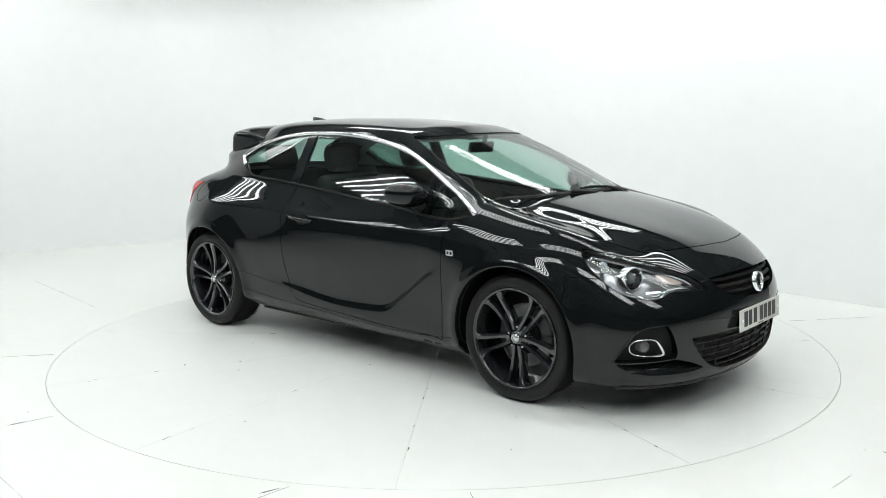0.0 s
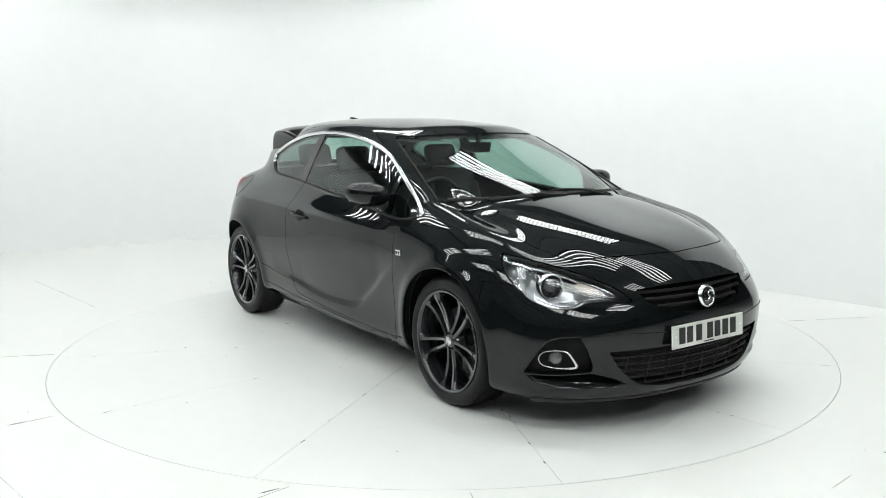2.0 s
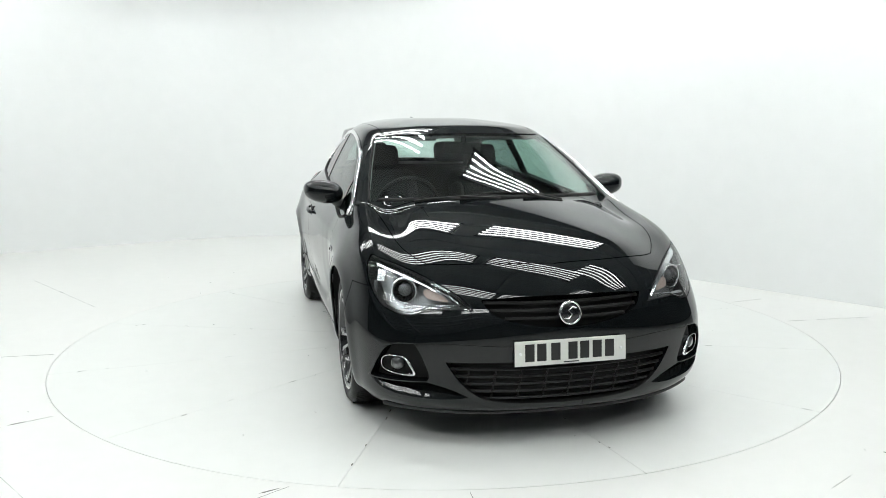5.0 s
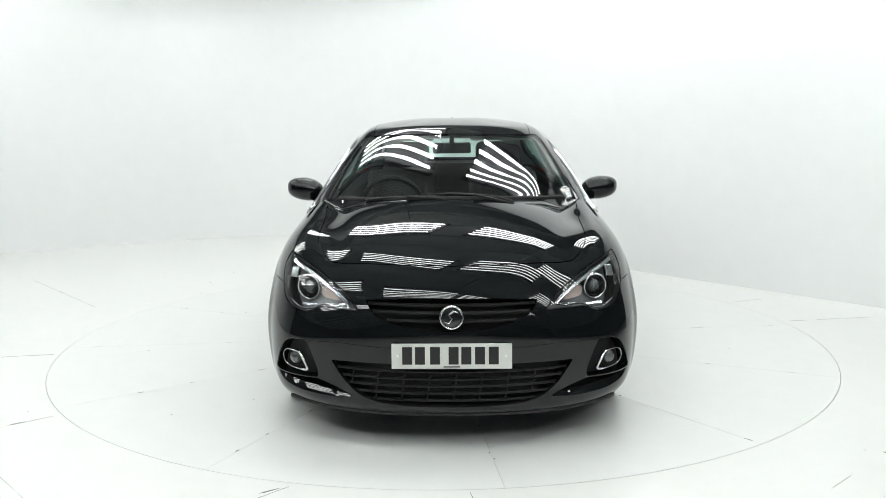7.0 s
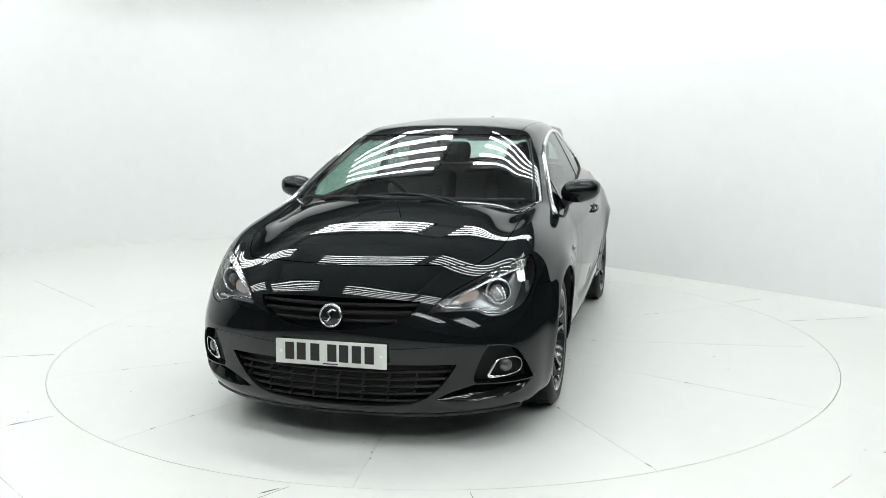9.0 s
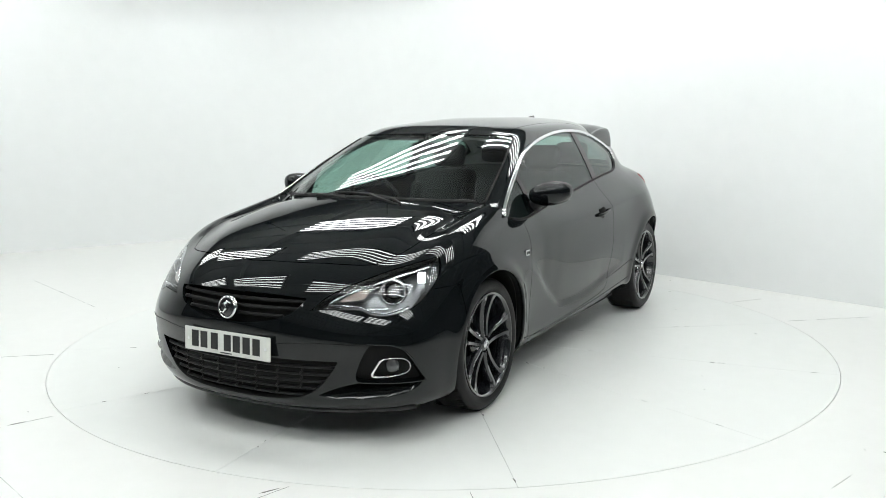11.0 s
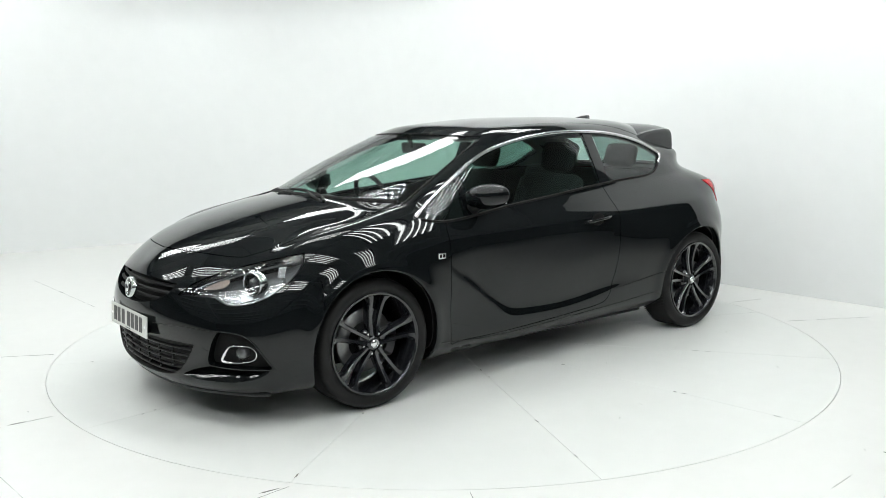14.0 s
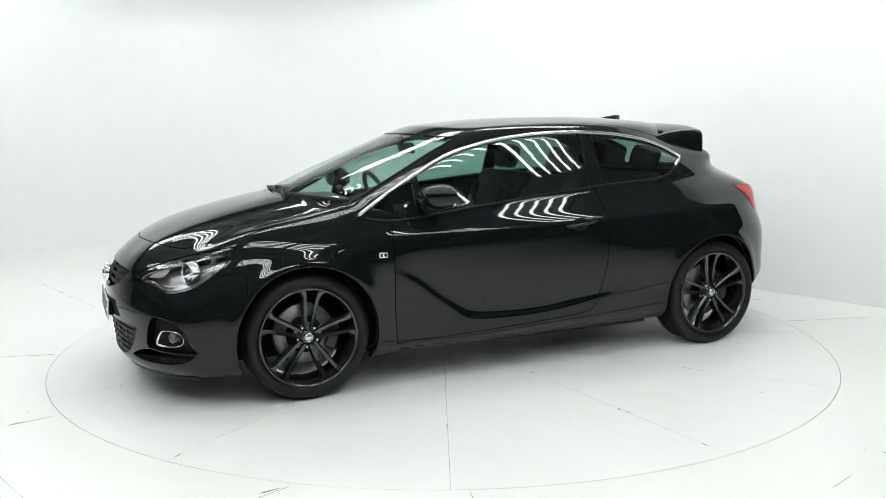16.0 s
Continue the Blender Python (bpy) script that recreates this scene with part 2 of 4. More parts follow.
RING["header"] = [(0.46, 0, 1.384), (0.455, 0.16, 1.382), (0.44, 0.3, 1.378), (0.41, 0.426, 1.371), (0.36, 0.511, 1.366), (0.28, 0.562, 1.368), (0.12, 0.584, 1.376), (-0.15, 0.585, 1.386), (-0.52, 0.57, 1.386), (-0.85, 0.535, 1.377), (-1.1, 0.485, 1.367), (-1.25, 0.43, 1.364), (-1.36, 0.35, 1.369), (-1.43, 0.2, 1.374), (-1.45, 0, 1.379)]
RING["roof"] = [(0.28, 0, 1.434), (0.275, 0.12, 1.433), (0.26, 0.24, 1.43), (0.22, 0.34, 1.425), (0.15, 0.41, 1.425), (0.05, 0.445, 1.429), (-0.1, 0.46, 1.436), (-0.3, 0.462, 1.442), (-0.55, 0.455, 1.444), (-0.8, 0.435, 1.441), (-1.0, 0.4, 1.436), (-1.13, 0.35, 1.432), (-1.22, 0.28, 1.432), (-1.28, 0.15, 1.434), (-1.3, 0, 1.436)]
RING["crown"] = [(-0.1, 0, 1.467), (-0.105, 0.05, 1.467), (-0.12, 0.1, 1.467), (-0.15, 0.15, 1.467), (-0.2, 0.19, 1.468), (-0.28, 0.215, 1.469), (-0.38, 0.225, 1.471), (-0.5, 0.228, 1.472), (-0.62, 0.225, 1.472), (-0.72, 0.215, 1.47), (-0.82, 0.195, 1.467), (-0.9, 0.165, 1.465), (-0.96, 0.12, 1.463), (-1.0, 0.06, 1.462), (-1.01, 0, 1.462)]
RING["spine"] = [(-.35 - .03 * i, 0, 1.473) for i in range(15)]
FLIP = np.array([1.0, -1.0, 1.0])
# the bonnet's crown: one smooth profile, falling off to both sides
CROWN = np.polyfit([2.05, 1.75, 1.31], [.836, .945, 1.045], 2)
for nm, last in (("shoulder", 3), ("belt", 4), ("cowl", 4)):
    RING[nm] = [(x, y, float(np.polyval(CROWN, x)) - .14 * y * y - .20 * y ** 4) if i <= last else (x, y, z) for i, (x, y, z) in enumerate(RING[nm])]


def facet(G, s):
    """Draws the flanks' upper half as a flat shoulder and a nearly straight glasshouse side, with tight bends between."""
    st = np.arange(15)
    ring_z = {k: np.interp(s, st, [p[2] for p in RING[k]]) for k in ("edge", "belt", "header")}
    H = G.copy()
    on = np.clip((s - 5.5) / 0.9, 0, 1) * np.clip((10.6 - s) / 1.1, 0, 1)
    on = on * on * (3 - 2 * on)
    fine = np.arange(0.60, 1.46, 0.002)
    for k in np.nonzero(on > 0)[0]:
        z, y = G[:, k, 2], G[:, k, 1]
        up = np.maximum.accumulate(z + np.arange(len(z)) * 1e-9)
        top = np.argmax(up > 1.42) or len(z)
        Y = np.interp(fine, up[:top], y[:top])
        zc, zb, zt = ring_z["edge"][k] + 0.018, ring_z["belt"][k] - 0.012, ring_z["header"][k] - 0.035
        yc, yb, yt = np.interp([zc, zb, zt], fine, Y)
        yc += 0.004
        f = np.clip((fine - zb) / (zt - zb), 0, 1)
        glass = yb + (yt - yb) * f + 0.028 * f * (1 - f)
        flat = yc + (yb - yc) * np.clip((fine - zc) / (zb - zc), 0, 1)
        new_y = np.where(fine < zc, Y + 0.004 * np.clip((fine - zc + 0.12) / 0.12, 0, 1), np.where(fine < zb, flat, np.where(fine < zt, glass, Y)))
        w = np.exp(-0.5 * (np.arange(-15, 16) * 0.002 / 0.007) ** 2)
        soft = np.convolve(np.pad(new_y - Y, 15, "edge"), w / w.sum(), "valid")
        H[:, k, 1] = y + on[k] * np.where((z > 0.62) & (np.arange(len(z)) < top), np.interp(z, fine, soft), 0)
    return H


def skin(ns, nv):
    """The left half of the body: points and normals on a grid of ns by nv."""
    R = np.array(list(RING.values()), float)
    # a tight bend along the foot of the windscreen, so that the glass above it stays straight
    w = np.clip((6.5 - np.arange(15)) / 2.0, 0, 1)[:, None]
    low = w * (.15 * R[7] + .85 * R[8]) + (1 - w) * cubic(R, [7.85])[0]
    high = w * (.85 * R[8] + .15 * R[9]) + (1 - w) * cubic(R, [8.15])[0]
    R = np.concatenate([R[:8], low[None], R[8:9], high[None], R[9:]], 0)
    R = np.concatenate([R[:, 3:0:-1] * FLIP, R, R[:, -2:-5:-1] * FLIP], 1)
    R = np.concatenate([R, R[-2:-5:-1] * FLIP], 0)
    knots = np.array([0, 1, 2, 3, 4, 5, 6, 7, 7.85, 8, 8.15, 9, 10, 11, 12, 13, 14, 15, 16])

    def at(s, v):
        return knotted(cubic(R.transpose(1, 0, 2), s + 3).transpose(1, 0, 2), knots, v)
    s = np.linspace(0, 14, ns)
    v = np.linspace(0, 13, nv)
    G = at(s, v)
    e = 0.02
    N = np.cross(at(s + e, v) - at(s - e, v), at(s, v + e) - at(s, v - e))
    ln = np.linalg.norm(N, axis=2, keepdims=True)
    N = np.where(ln > 1e-9, N / np.maximum(ln, 1e-9), np.array([0, 0, 1.0]))
    N[0], N[-1] = N[0], [0, 0, 1]
    H = facet(G, s)
    M = np.cross(np.gradient(H, axis=1), np.gradient(H, axis=0))
    M /= np.maximum(np.linalg.norm(M, axis=2, keepdims=True), 1e-12)
    w = np.clip(np.abs(H - G).max(2) / 0.0008, 0, 1)[:, :, None]
    for _ in range(4):
        w[1:-1, 1:-1] = np.maximum(w[1:-1, 1:-1], (w[2:, 1:-1] + w[:-2, 1:-1] + w[1:-1, 2:] + w[1:-1, :-2]) / 4)
    N = w * M + (1 - w) * N
    N /= np.maximum(np.linalg.norm(N, axis=2, keepdims=True), 1e-12)
    G = H
    G[:, 0, 1] = G[:, -1, 1] = 0
    i = np.arange(nv * ns).reshape(nv, ns)
    a, b, c, d = i[:-1, :-1].ravel(), i[:-1, 1:].ravel(), i[1:, 1:].ravel(), i[1:, :-1].ravel()
    T = np.concatenate([np.stack([a, b, c], 1), np.stack([a, c, d], 1)])
    return G.reshape(-1, 3), N.reshape(-1, 3), T


def clip(mesh, d, level=0.0, keep_less=True):
    """The part of a mesh (points, normals, triangles) where d is below (or above) a level, cut cleanly along it."""
    V, N, T = mesh
    d = (d - level) * (1 if keep_less else -1)
    inn = d < 0
    n = inn[T].sum(1)
    keep = list(map(tuple, T[n == 3]))
    VV, NN, memo = list(V), list(N), {}

    def cut(a, b):
        k = (min(a, b), max(a, b))
        if k not in memo:
            f = d[a] / (d[a] - d[b])
            memo[k] = len(VV)
            VV.append(V[a] + f * (V[b] - V[a]))
            NN.append(N[a] + f * (N[b] - N[a]))
        return memo[k]
    for t in T[(n == 1) | (n == 2)]:
        for r in range(3):
            a, b, c = int(t[r]), int(t[(r + 1) % 3]), int(t[(r + 2) % 3])
            if inn[a] and not inn[b] and not inn[c]:
                keep.append((a, cut(a, b), cut(c, a)))
                break
            if not inn[a] and inn[b] and inn[c]:
                p, q = cut(a, b), cut(c, a)
                keep += [(p, b, c), (p, c, q)]
                break
    K = np.array(keep, int).reshape(-1, 3)
    used, inv = np.unique(K, return_inverse=True)
    return np.array(VV)[used], np.array(NN)[used], inv.reshape(-1, 3)


def inside(Q, poly):
    """Signed distance of points Q (n, 2) from a closed outline: below zero inside."""
    P = np.asarray(poly, float)
    A, B = P, np.roll(P, -1, 0)
    best = np.full(len(Q), 1e9)
    odd = np.zeros(len(Q), bool)
    for a, b in zip(A, B):
        e = b - a
        k = np.clip(((Q - a) @ e) / max(e @ e, 1e-12), 0, 1)
        best = np.minimum(best, np.linalg.norm(Q - a - k[:, None] * e, axis=1))
        cross = (a[1] > Q[:, 1]) != (b[1] > Q[:, 1])
        xi = a[0] + (Q[:, 1] - a[1]) / (e[1] if abs(e[1]) > 1e-12 else 1e-12) * e[0]
        odd ^= cross & (Q[:, 0] < xi)
    return np.where(odd, -best, best)


def outline(pts, sharp=(), n=8):
    """A closed smooth outline through points; those named in sharp stay corners."""
    P = [np.array(p, float) for p in pts]
    k = len(P)
    out = []
    if not sharp:
        Q = np.array(P[-4:] + P + P[:5])
        return cubic(Q, np.arange(k * n) / n + 4)
    sh = sorted(sharp)
    for a, b in zip(sh, sh[1:] + [sh[0] + k]):
        seg = np.array([P[i % k] for i in range(a, b + 1)])
        out.append(cubic(seg, np.arange((b - a) * n) / n))
    return np.concatenate(out)


# ---- hall: white painted cove walls, white floor, dark roof with banks of tubes ----
TABLE_R = 2.471


def floor_ring():
    bm = bmesh.new()
    n = 192
    radii = [TABLE_R + 0.0035, 3.2, 4.5, 7.0, 12.0, 24.0]
    rows = [[bm.verts.new((r * math.cos(2 * math.pi * i / n), r * math.sin(2 * math.pi * i / n), 0)) for i in range(n)] for r in radii]
    low = [bm.verts.new((v.co.x, v.co.y, -0.08)) for v in rows[0]]
    for a, b in zip([low] + rows, rows):
        for i in range(n):
            j = (i + 1) % n
            bm.faces.new((a[i], b[i], b[j], a[j]))
    ob = part("floor", bm, M_FLOOR, None)
    tagged(ob, "white painted hall floor with scuffs and board joints", "floor", kind="structure")
    return ob


floor = floor_ring()


def pit():
    bm = bmesh.new()
    bmesh.ops.create_circle(bm, cap_ends=True, radius=2.7, segments=64)
    bmesh.ops.translate(bm, vec=(0, 0, -0.09), verts=bm.verts)
    return tagged(part("floor_pit", bm, M_SEAM, None), "dark pit under the turntable", "floor", kind="structure")


pit()

WALL_H = 3.6
CORNER = Vector((-1.33, 5.99))
LEFT_DIR = Vector((-math.cos(radians(31)), -math.sin(radians(31))))
RIGHT_DIR = Vector((math.cos(radians(48)), -math.sin(radians(48))))


def wall_path(cove=2.6, n=20):
    """The plan of the cove wall's face: left wall, rounded corner, right wall."""
    a, b = CORNER + LEFT_DIR * cove, CORNER + RIGHT_DIR * cove
    pts = [CORNER + LEFT_DIR * 11.0, CORNER + LEFT_DIR * 6.0]
    for i in range(n + 1):
        t = i / n
        pts.append((1 - t) ** 2 * a + 2 * t * (1 - t) * CORNER + t * t * b)
    pts += [CORNER + RIGHT_DIR * 5.5, CORNER + RIGHT_DIR * 7.6]
    return pts


def cove_wall():
    path = wall_path()
    bm = bmesh.new()
    prof = [(0, 0.0), (0, 1.0), (0, 2.2), (0, WALL_H)]
    rows = []
    for k, p in enumerate(path):
        d = (path[min(k + 1, len(path) - 1)] - path[max(k - 1, 0)]).normalized()
        nrm = Vector((d.y, -d.x))
        rows.append([bm.verts.new((p.x, p.y, z)) for _, z in prof] + [bm.verts.new((p.x - nrm.x * 0.15, p.y - nrm.y * 0.15, z)) for z in (WALL_H, 0.0)])
    for a, b in zip(rows, rows[1:]):
        for i in range(5):
            bm.faces.new((a[i], a[i + 1], b[i + 1], b[i]))
    smooth(bm, 40)
    return tagged(part("wall_cove", bm, M_WALL, None), "white painted studio wall with rounded corner", "wall", kind="structure")


cove_wall()


def hall_wall(name, a, b, h=4.7):
    bm = bmesh.new()
    a, b = Vector(a), Vector(b)
    d = (b - a)
    ang = math.atan2(d.y, d.x)
    add_box(bm, ((a.x + b.x) / 2, (a.y + b.y) / 2, h / 2), (d.length, 0.2, h), Matrix.Rotation(ang, 4, "Z"))
    n = int(d.length / 0.5)
    for i in range(n):
        p = a + d * ((i + 0.5) / n)
        add_box(bm, (p.x, p.y, h / 2), (0.12, 0.28, h), Matrix.Rotation(ang, 4, "Z"))
    return tagged(part(name, bm, M_HALL, None), "grey ribbed metal hall wall", "wall", kind="structure")


hall_wall("wall_south", (-13, -14), (13, -14))
hall_wall("wall_east", (13, -14), (13, 11))
hall_wall("wall_north", (13, 11), (-13, 11))
hall_wall("wall_west", (-13, 11), (-13, -14))


ALONG = Matrix.Rotation(radians(-25), 4, "Z")
ROOF_Z = 4.5
BANK_Z = 3.75


def hall_ceiling():
    bm = bmesh.new()
    add_box(bm, (0, -1.5, ROOF_Z + 0.1), (26.4, 25.4, 0.1))
    for i in range(30):
        p = ALONG @ Vector((0, -15 + i * 1.0, ROOF_Z + 0.02))
        add_box(bm, p, (27, 0.05, 0.14), ALONG)
    for u in (-8.5, -3.5, 1.5, 6.5):
        p = ALONG @ Vector((u, 0, ROOF_Z - 0.10))
        add_box(bm, p, (0.16, 26, 0.28), ALONG)
    smooth(bm, 20)
    return tagged(part("ceiling", bm, M_ROOFING, None), "dark ribbed metal hall roof with beams", "ceiling", kind="structure")


hall_ceiling()


def tube_bank():
    """A hung fitting of five bare fluorescent tubes on a tray."""
    root = new("tube_light")
    bm = bmesh.new()
    add_box(bm, (0, 0, 0.07), (0.82, 2.0, 0.03), bevel=0.008)
    for x in (-0.40, 0.40):
        add_box(bm, (x, 0, 0.045), (0.03, 2.0, 0.05))
    part("tray", bm, M_STEEL, root)
    for i in range(5):
        bm = bmesh.new()
        add_lathe(bm, [(0.0, -0.95), (0.019, -0.95), (0.019, 0.95), (0.0, 0.95)], 10, "Y", ((i - 2) * 0.15, 0, 0.0))
        smooth(bm, 50)
        part("tube", bm, M_TUBE, root, "glowing white fluorescent tube")
    for y in (-0.8, 0.8):
        bm = bmesh.new()
        add_tube(bm, [(0, y, 0.08), (0, y, ROOF_Z + 0.05 - BANK_Z)], 0.004, 6)
        part("hanger", bm, M_STEEL, root)
    return tagged(root, "hung light fitting with five bare fluorescent tubes", "ceiling light", "tube lights over the studio")


BANKS = [(-4.8, 2.4), (-5.3, -.2), (-5.3, -2.8), (-3.2, 1.2), (-3.2, -1.5), (-3.2, -4.2), (-1.0, 2.4), (-.9, -.4), (-.8, -2.9), (-.8, -5.6),
         (1.3, 1.4), (1.2, -1.2), (1.1, -3.8), (1.2, -6.4), (2.9, -1.3), (3.3, -3.2), (3.4, -5.9)]
first = tube_bank()
for k, (bx, by) in enumerate(BANKS):
    m = pose(bx, by, BANK_Z) @ ALONG @ pose(0, 0, 0, 0, 0, 90)
    if k == 0:
        first.matrix_basis = m
    else:
        copy_thing(first, m)


# ---- turntable ----
def sector(a0, a1, r=TABLE_R, gap=0.0009, n=16):
    """One panel of the round deck, its joints set back by the gap."""
    bm = bmesh.new()
    tip = 0.5 * (a0 + a1)
    core = gap / math.sin(0.5 * (a1 - a0))
    pts = [Vector((core * math.cos(tip), core * math.sin(tip)))]
    for i in range(n + 1):
        w = a0 + (a1 - a0) * i / n
        pts.append(Vector((r * math.cos(w), r * math.sin(w))))
    for k, s in ((1, 1), (n + 1, -1)):
        w = a0 if k == 1 else a1
        pts[k] += s * gap * Vector((-math.sin(w), math.cos(w)))
    top = [bm.verts.new((p.x, p.y, 0)) for p in pts]
    low = [bm.verts.new((p.x, p.y, -0.02)) for p in pts]
    bm.faces.new(top)
    for i in range(len(pts)):
        j = (i + 1) % len(pts)
        bm.faces.new((top[i], low[i], low[j], top[j]))
    return bm


def chip(bm, x, y, ln, wd, ang, z=0.0012):
    """A flat ragged paint chip or scuff."""
    n = 9
    vs = []
    for i in range(n):
        w = 2 * math.pi * i / n
        q = Vector((ln * math.cos(w) * random.uniform(.6, 1.1), wd * math.sin(w) * random.uniform(.5, 1.2), 0))
        q.rotate(Euler((0, 0, ang)))
        vs.append(bm.verts.new((x + q.x, y + q.y, z)))
    bm.faces.new(vs)


def turntable():
    bm = bmesh.new()
    add_lathe(bm, [(0.0, -0.012), (TABLE_R - 0.03, -0.012), (TABLE_R - 0.03, -0.07), (0.0, -0.07)], 96, "Z")
    root = part("turntable", bm, M_SEAM, None)
    tagged(root, "round white painted turntable of twelve wedge panels under the car", "turntable")
    for k in range(12):
        a = radians(6.5 + 30 * k)
        part("panel", sector(a, a + radians(30)), M_TABLE, root)
    random.seed(4)
    for k in range(12):
        a = radians(6.5 + 30 * k)
        for j in range(4):
            bm = bmesh.new()
            r = random.uniform(.7, 2.42)
            o = random.uniform(-.006, .006)
            chip(bm, r * math.cos(a) - o * math.sin(a), r * math.sin(a) + o * math.cos(a), random.uniform(.008, .03), random.uniform(.002, .005), a + random.uniform(-.15, .15))
            part("paint_chip", bm, M_SCUFF, root, "dark chipped paint at a joint")
    for j in range(26):
        bm = bmesh.new()
        r, w = 2.4 * math.sqrt(random.random()), random.uniform(0, 6.28)
        chip(bm, r * math.cos(w), r * math.sin(w), random.uniform(.004, .014), random.uniform(.002, .005), random.uniform(0, 3))
        part("scuff", bm, M_SCUFF if j % 3 else M_SEAM, root)
    return root


table = turntable()


def floor_joints():
    """Thin broken joints and specks of the fixed floor."""
    random.seed(9)
    lines = [((-2.5, -2.0), (-1.95, -1.55)), ((-.95, -2.75), (-.62, -2.42)), ((1.72, -1.82), (2.6, -2.8)), ((1.2, -2.8), (2.2, -1.89)), ((-2.2, -1.95), (-1.4, -2.8)), ((2.16, -1.26), (2.7, -1.65)), ((-3.98, 2.37), (-2.75, .97)), ((2.46, .35), (3.4, .5)), ((-2.46, -.4), (-3.6, -.6)), ((2.3, 1.0), (2.9, 1.25)), ((.1, -2.48), (.16, -2.8))]
    for a, b in lines:
        a, b = Vector(a), Vector(b)
        d = b - a
        n = max(2, int(d.length / .22))
        for i in range(n):
            if random.random() < .3:
                continue
            bm = bmesh.new()
            c = a + d * ((i + .5) / n)
            w = .0016 * random.uniform(.6, 1.5)
            add_box(bm, (c.x, c.y, .0004), (d.length / n * random.uniform(.6, 1), w, .0012), Matrix.Rotation(math.atan2(d.y, d.x), 4, "Z"))
            part("floor_joint", bm, M_SEAM, floor)
    for j in range(46):
        r, w = random.uniform(2.55, 5.0), random.uniform(0, 6.28)
        bm = bmesh.new()
        chip(bm, r * math.cos(w), r * math.sin(w), random.uniform(.004, .014), random.uniform(.002, .006), random.uniform(0, 3))
        part("scuff", bm, M_SCUFF if j % 3 else M_SEAM, floor)
    for x, y, ln, a in ((-2.1, -1.67, .05, .69), (-.70, -2.47, .05, .62), (-3.3, 1.6, .05, -.8), (1.95, -2.12, .02, -.8)):
        bm = bmesh.new()
        chip(bm, x, y, ln, .006, a)
        part("paint_chip", bm, M_SCUFF, floor)


floor_joints()


def wall_spot(x, y, aim, power=SPOT_POWER):
    """A small can lamp hung at the wall's top that washes it with light."""
    bm = bmesh.new()
    add_lathe(bm, [(0.0, 0.16), (0.05, 0.16), (0.055, 0.0), (0.05, 0.0), (0.045, 0.12), (0.0, 0.12)], 24, "Z", (0, 0, 0))
    add_tube(bm, [(0, 0, 0.15), (0, 0, ROOF_Z + 0.05 - 3.45)], 0.008, 6)
    ob = part("wall_spot", bm, M_STEEL, None)
    ob.matrix_basis = pose(x, y, 3.45)
    tagged(ob, "small black spotlight hung over the white wall", "spotlight", "spotlights over the wall")
    li = bpy.data.lights.new("wall_spot_light", "SPOT")
    li.energy, li.spot_size, li.spot_blend, li.shadow_soft_size, li.color = power, radians(84), 1.0, 0.06, (0.94, 1.0, 0.98)
    lo = new("wall_spot_light", li)
    lo.matrix_basis = look((x, y, 3.42), aim)


for d in (6.9, 4.5, 2.2):
    p = CORNER + LEFT_DIR * d
    nrm = Vector((-LEFT_DIR.y, LEFT_DIR.x))
    q = p + nrm * 0.95
    wall_spot(q.x, q.y, (p.x + nrm.x * 0.1, p.y + nrm.y * 0.1, 1.0))
p = CORNER + RIGHT_DIR * 1.8
nrm = Vector((RIGHT_DIR.y, -RIGHT_DIR.x))
wall_spot(p.x + nrm.x * .75, p.y + nrm.y * .75, (p.x, p.y, 1.0), SPOT_POWER * .3)


# ---- the car: x ahead, y to its left, z up, from the middle between its axles on the floor ----
AXLE, WHEEL_Z, HUB_Y = 1.3475, 0.338, 0.872
ARCH_R = 0.388
car = new("car")
tagged(car, "gloss black three-door hatchback with chrome window line, on the turntable", "car")

V0, N0, T0 = skin(440, 230)
CREASE = cubic([(.93, .70), (.86, .655), (.736, .586), (.62, .50), (.527, .437), (.43, .375), (.33, .352), (.15, .345), (-.1, .352), (-.45, .397), (-.8, .44)], np.linspace(0, 10, 80))


def press(V, N):
    """The pressed shapes of the sides: the hollow above the door's swage and the flares round the wheels."""
    x, z = V[:, 0], V[:, 2]
    side = np.clip((np.abs(N[:, 1]) - 0.45) / 0.4, 0, 1)
    side = side * side * (3 - 2 * side)
    zc = np.interp(x, CREASE[::-1, 0], CREASE[::-1, 1])
    ends = np.clip((0.90 - x) / 0.22, 0, 1) * np.clip((x + 0.75) / 0.45, 0, 1)
    slope = np.interp(x, CREASE[::-1, 0], np.gradient(CREASE[::-1, 1], CREASE[::-1, 0]))
    d = (z - zc) / np.sqrt(1 + slope ** 2)
    hollow = -0.020 * np.exp(-np.maximum(d, 0) / 0.13) / (1 + np.exp(-(d - 0.008) / 0.009))
    out = hollow * side * ends
    for ax in (AXLE, -AXLE):
        r = np.hypot(x - ax, z - WHEEL_Z)
        out += side * 0.011 * np.exp(-((r - ARCH_R - 0.005) / 0.045) ** 2)
    zs = 0.80 + 0.06 * (0.9 - x) / 2.2
    out += side * 0.007 * np.exp(-((z - zs - 0.06) / 0.05) ** 2) * np.clip((0.75 - x) / 0.5, 0, 1) * np.clip((x + 1.7) / 0.4, 0, 1)
    W = V.copy()
    W[:, 1] += out
    return W


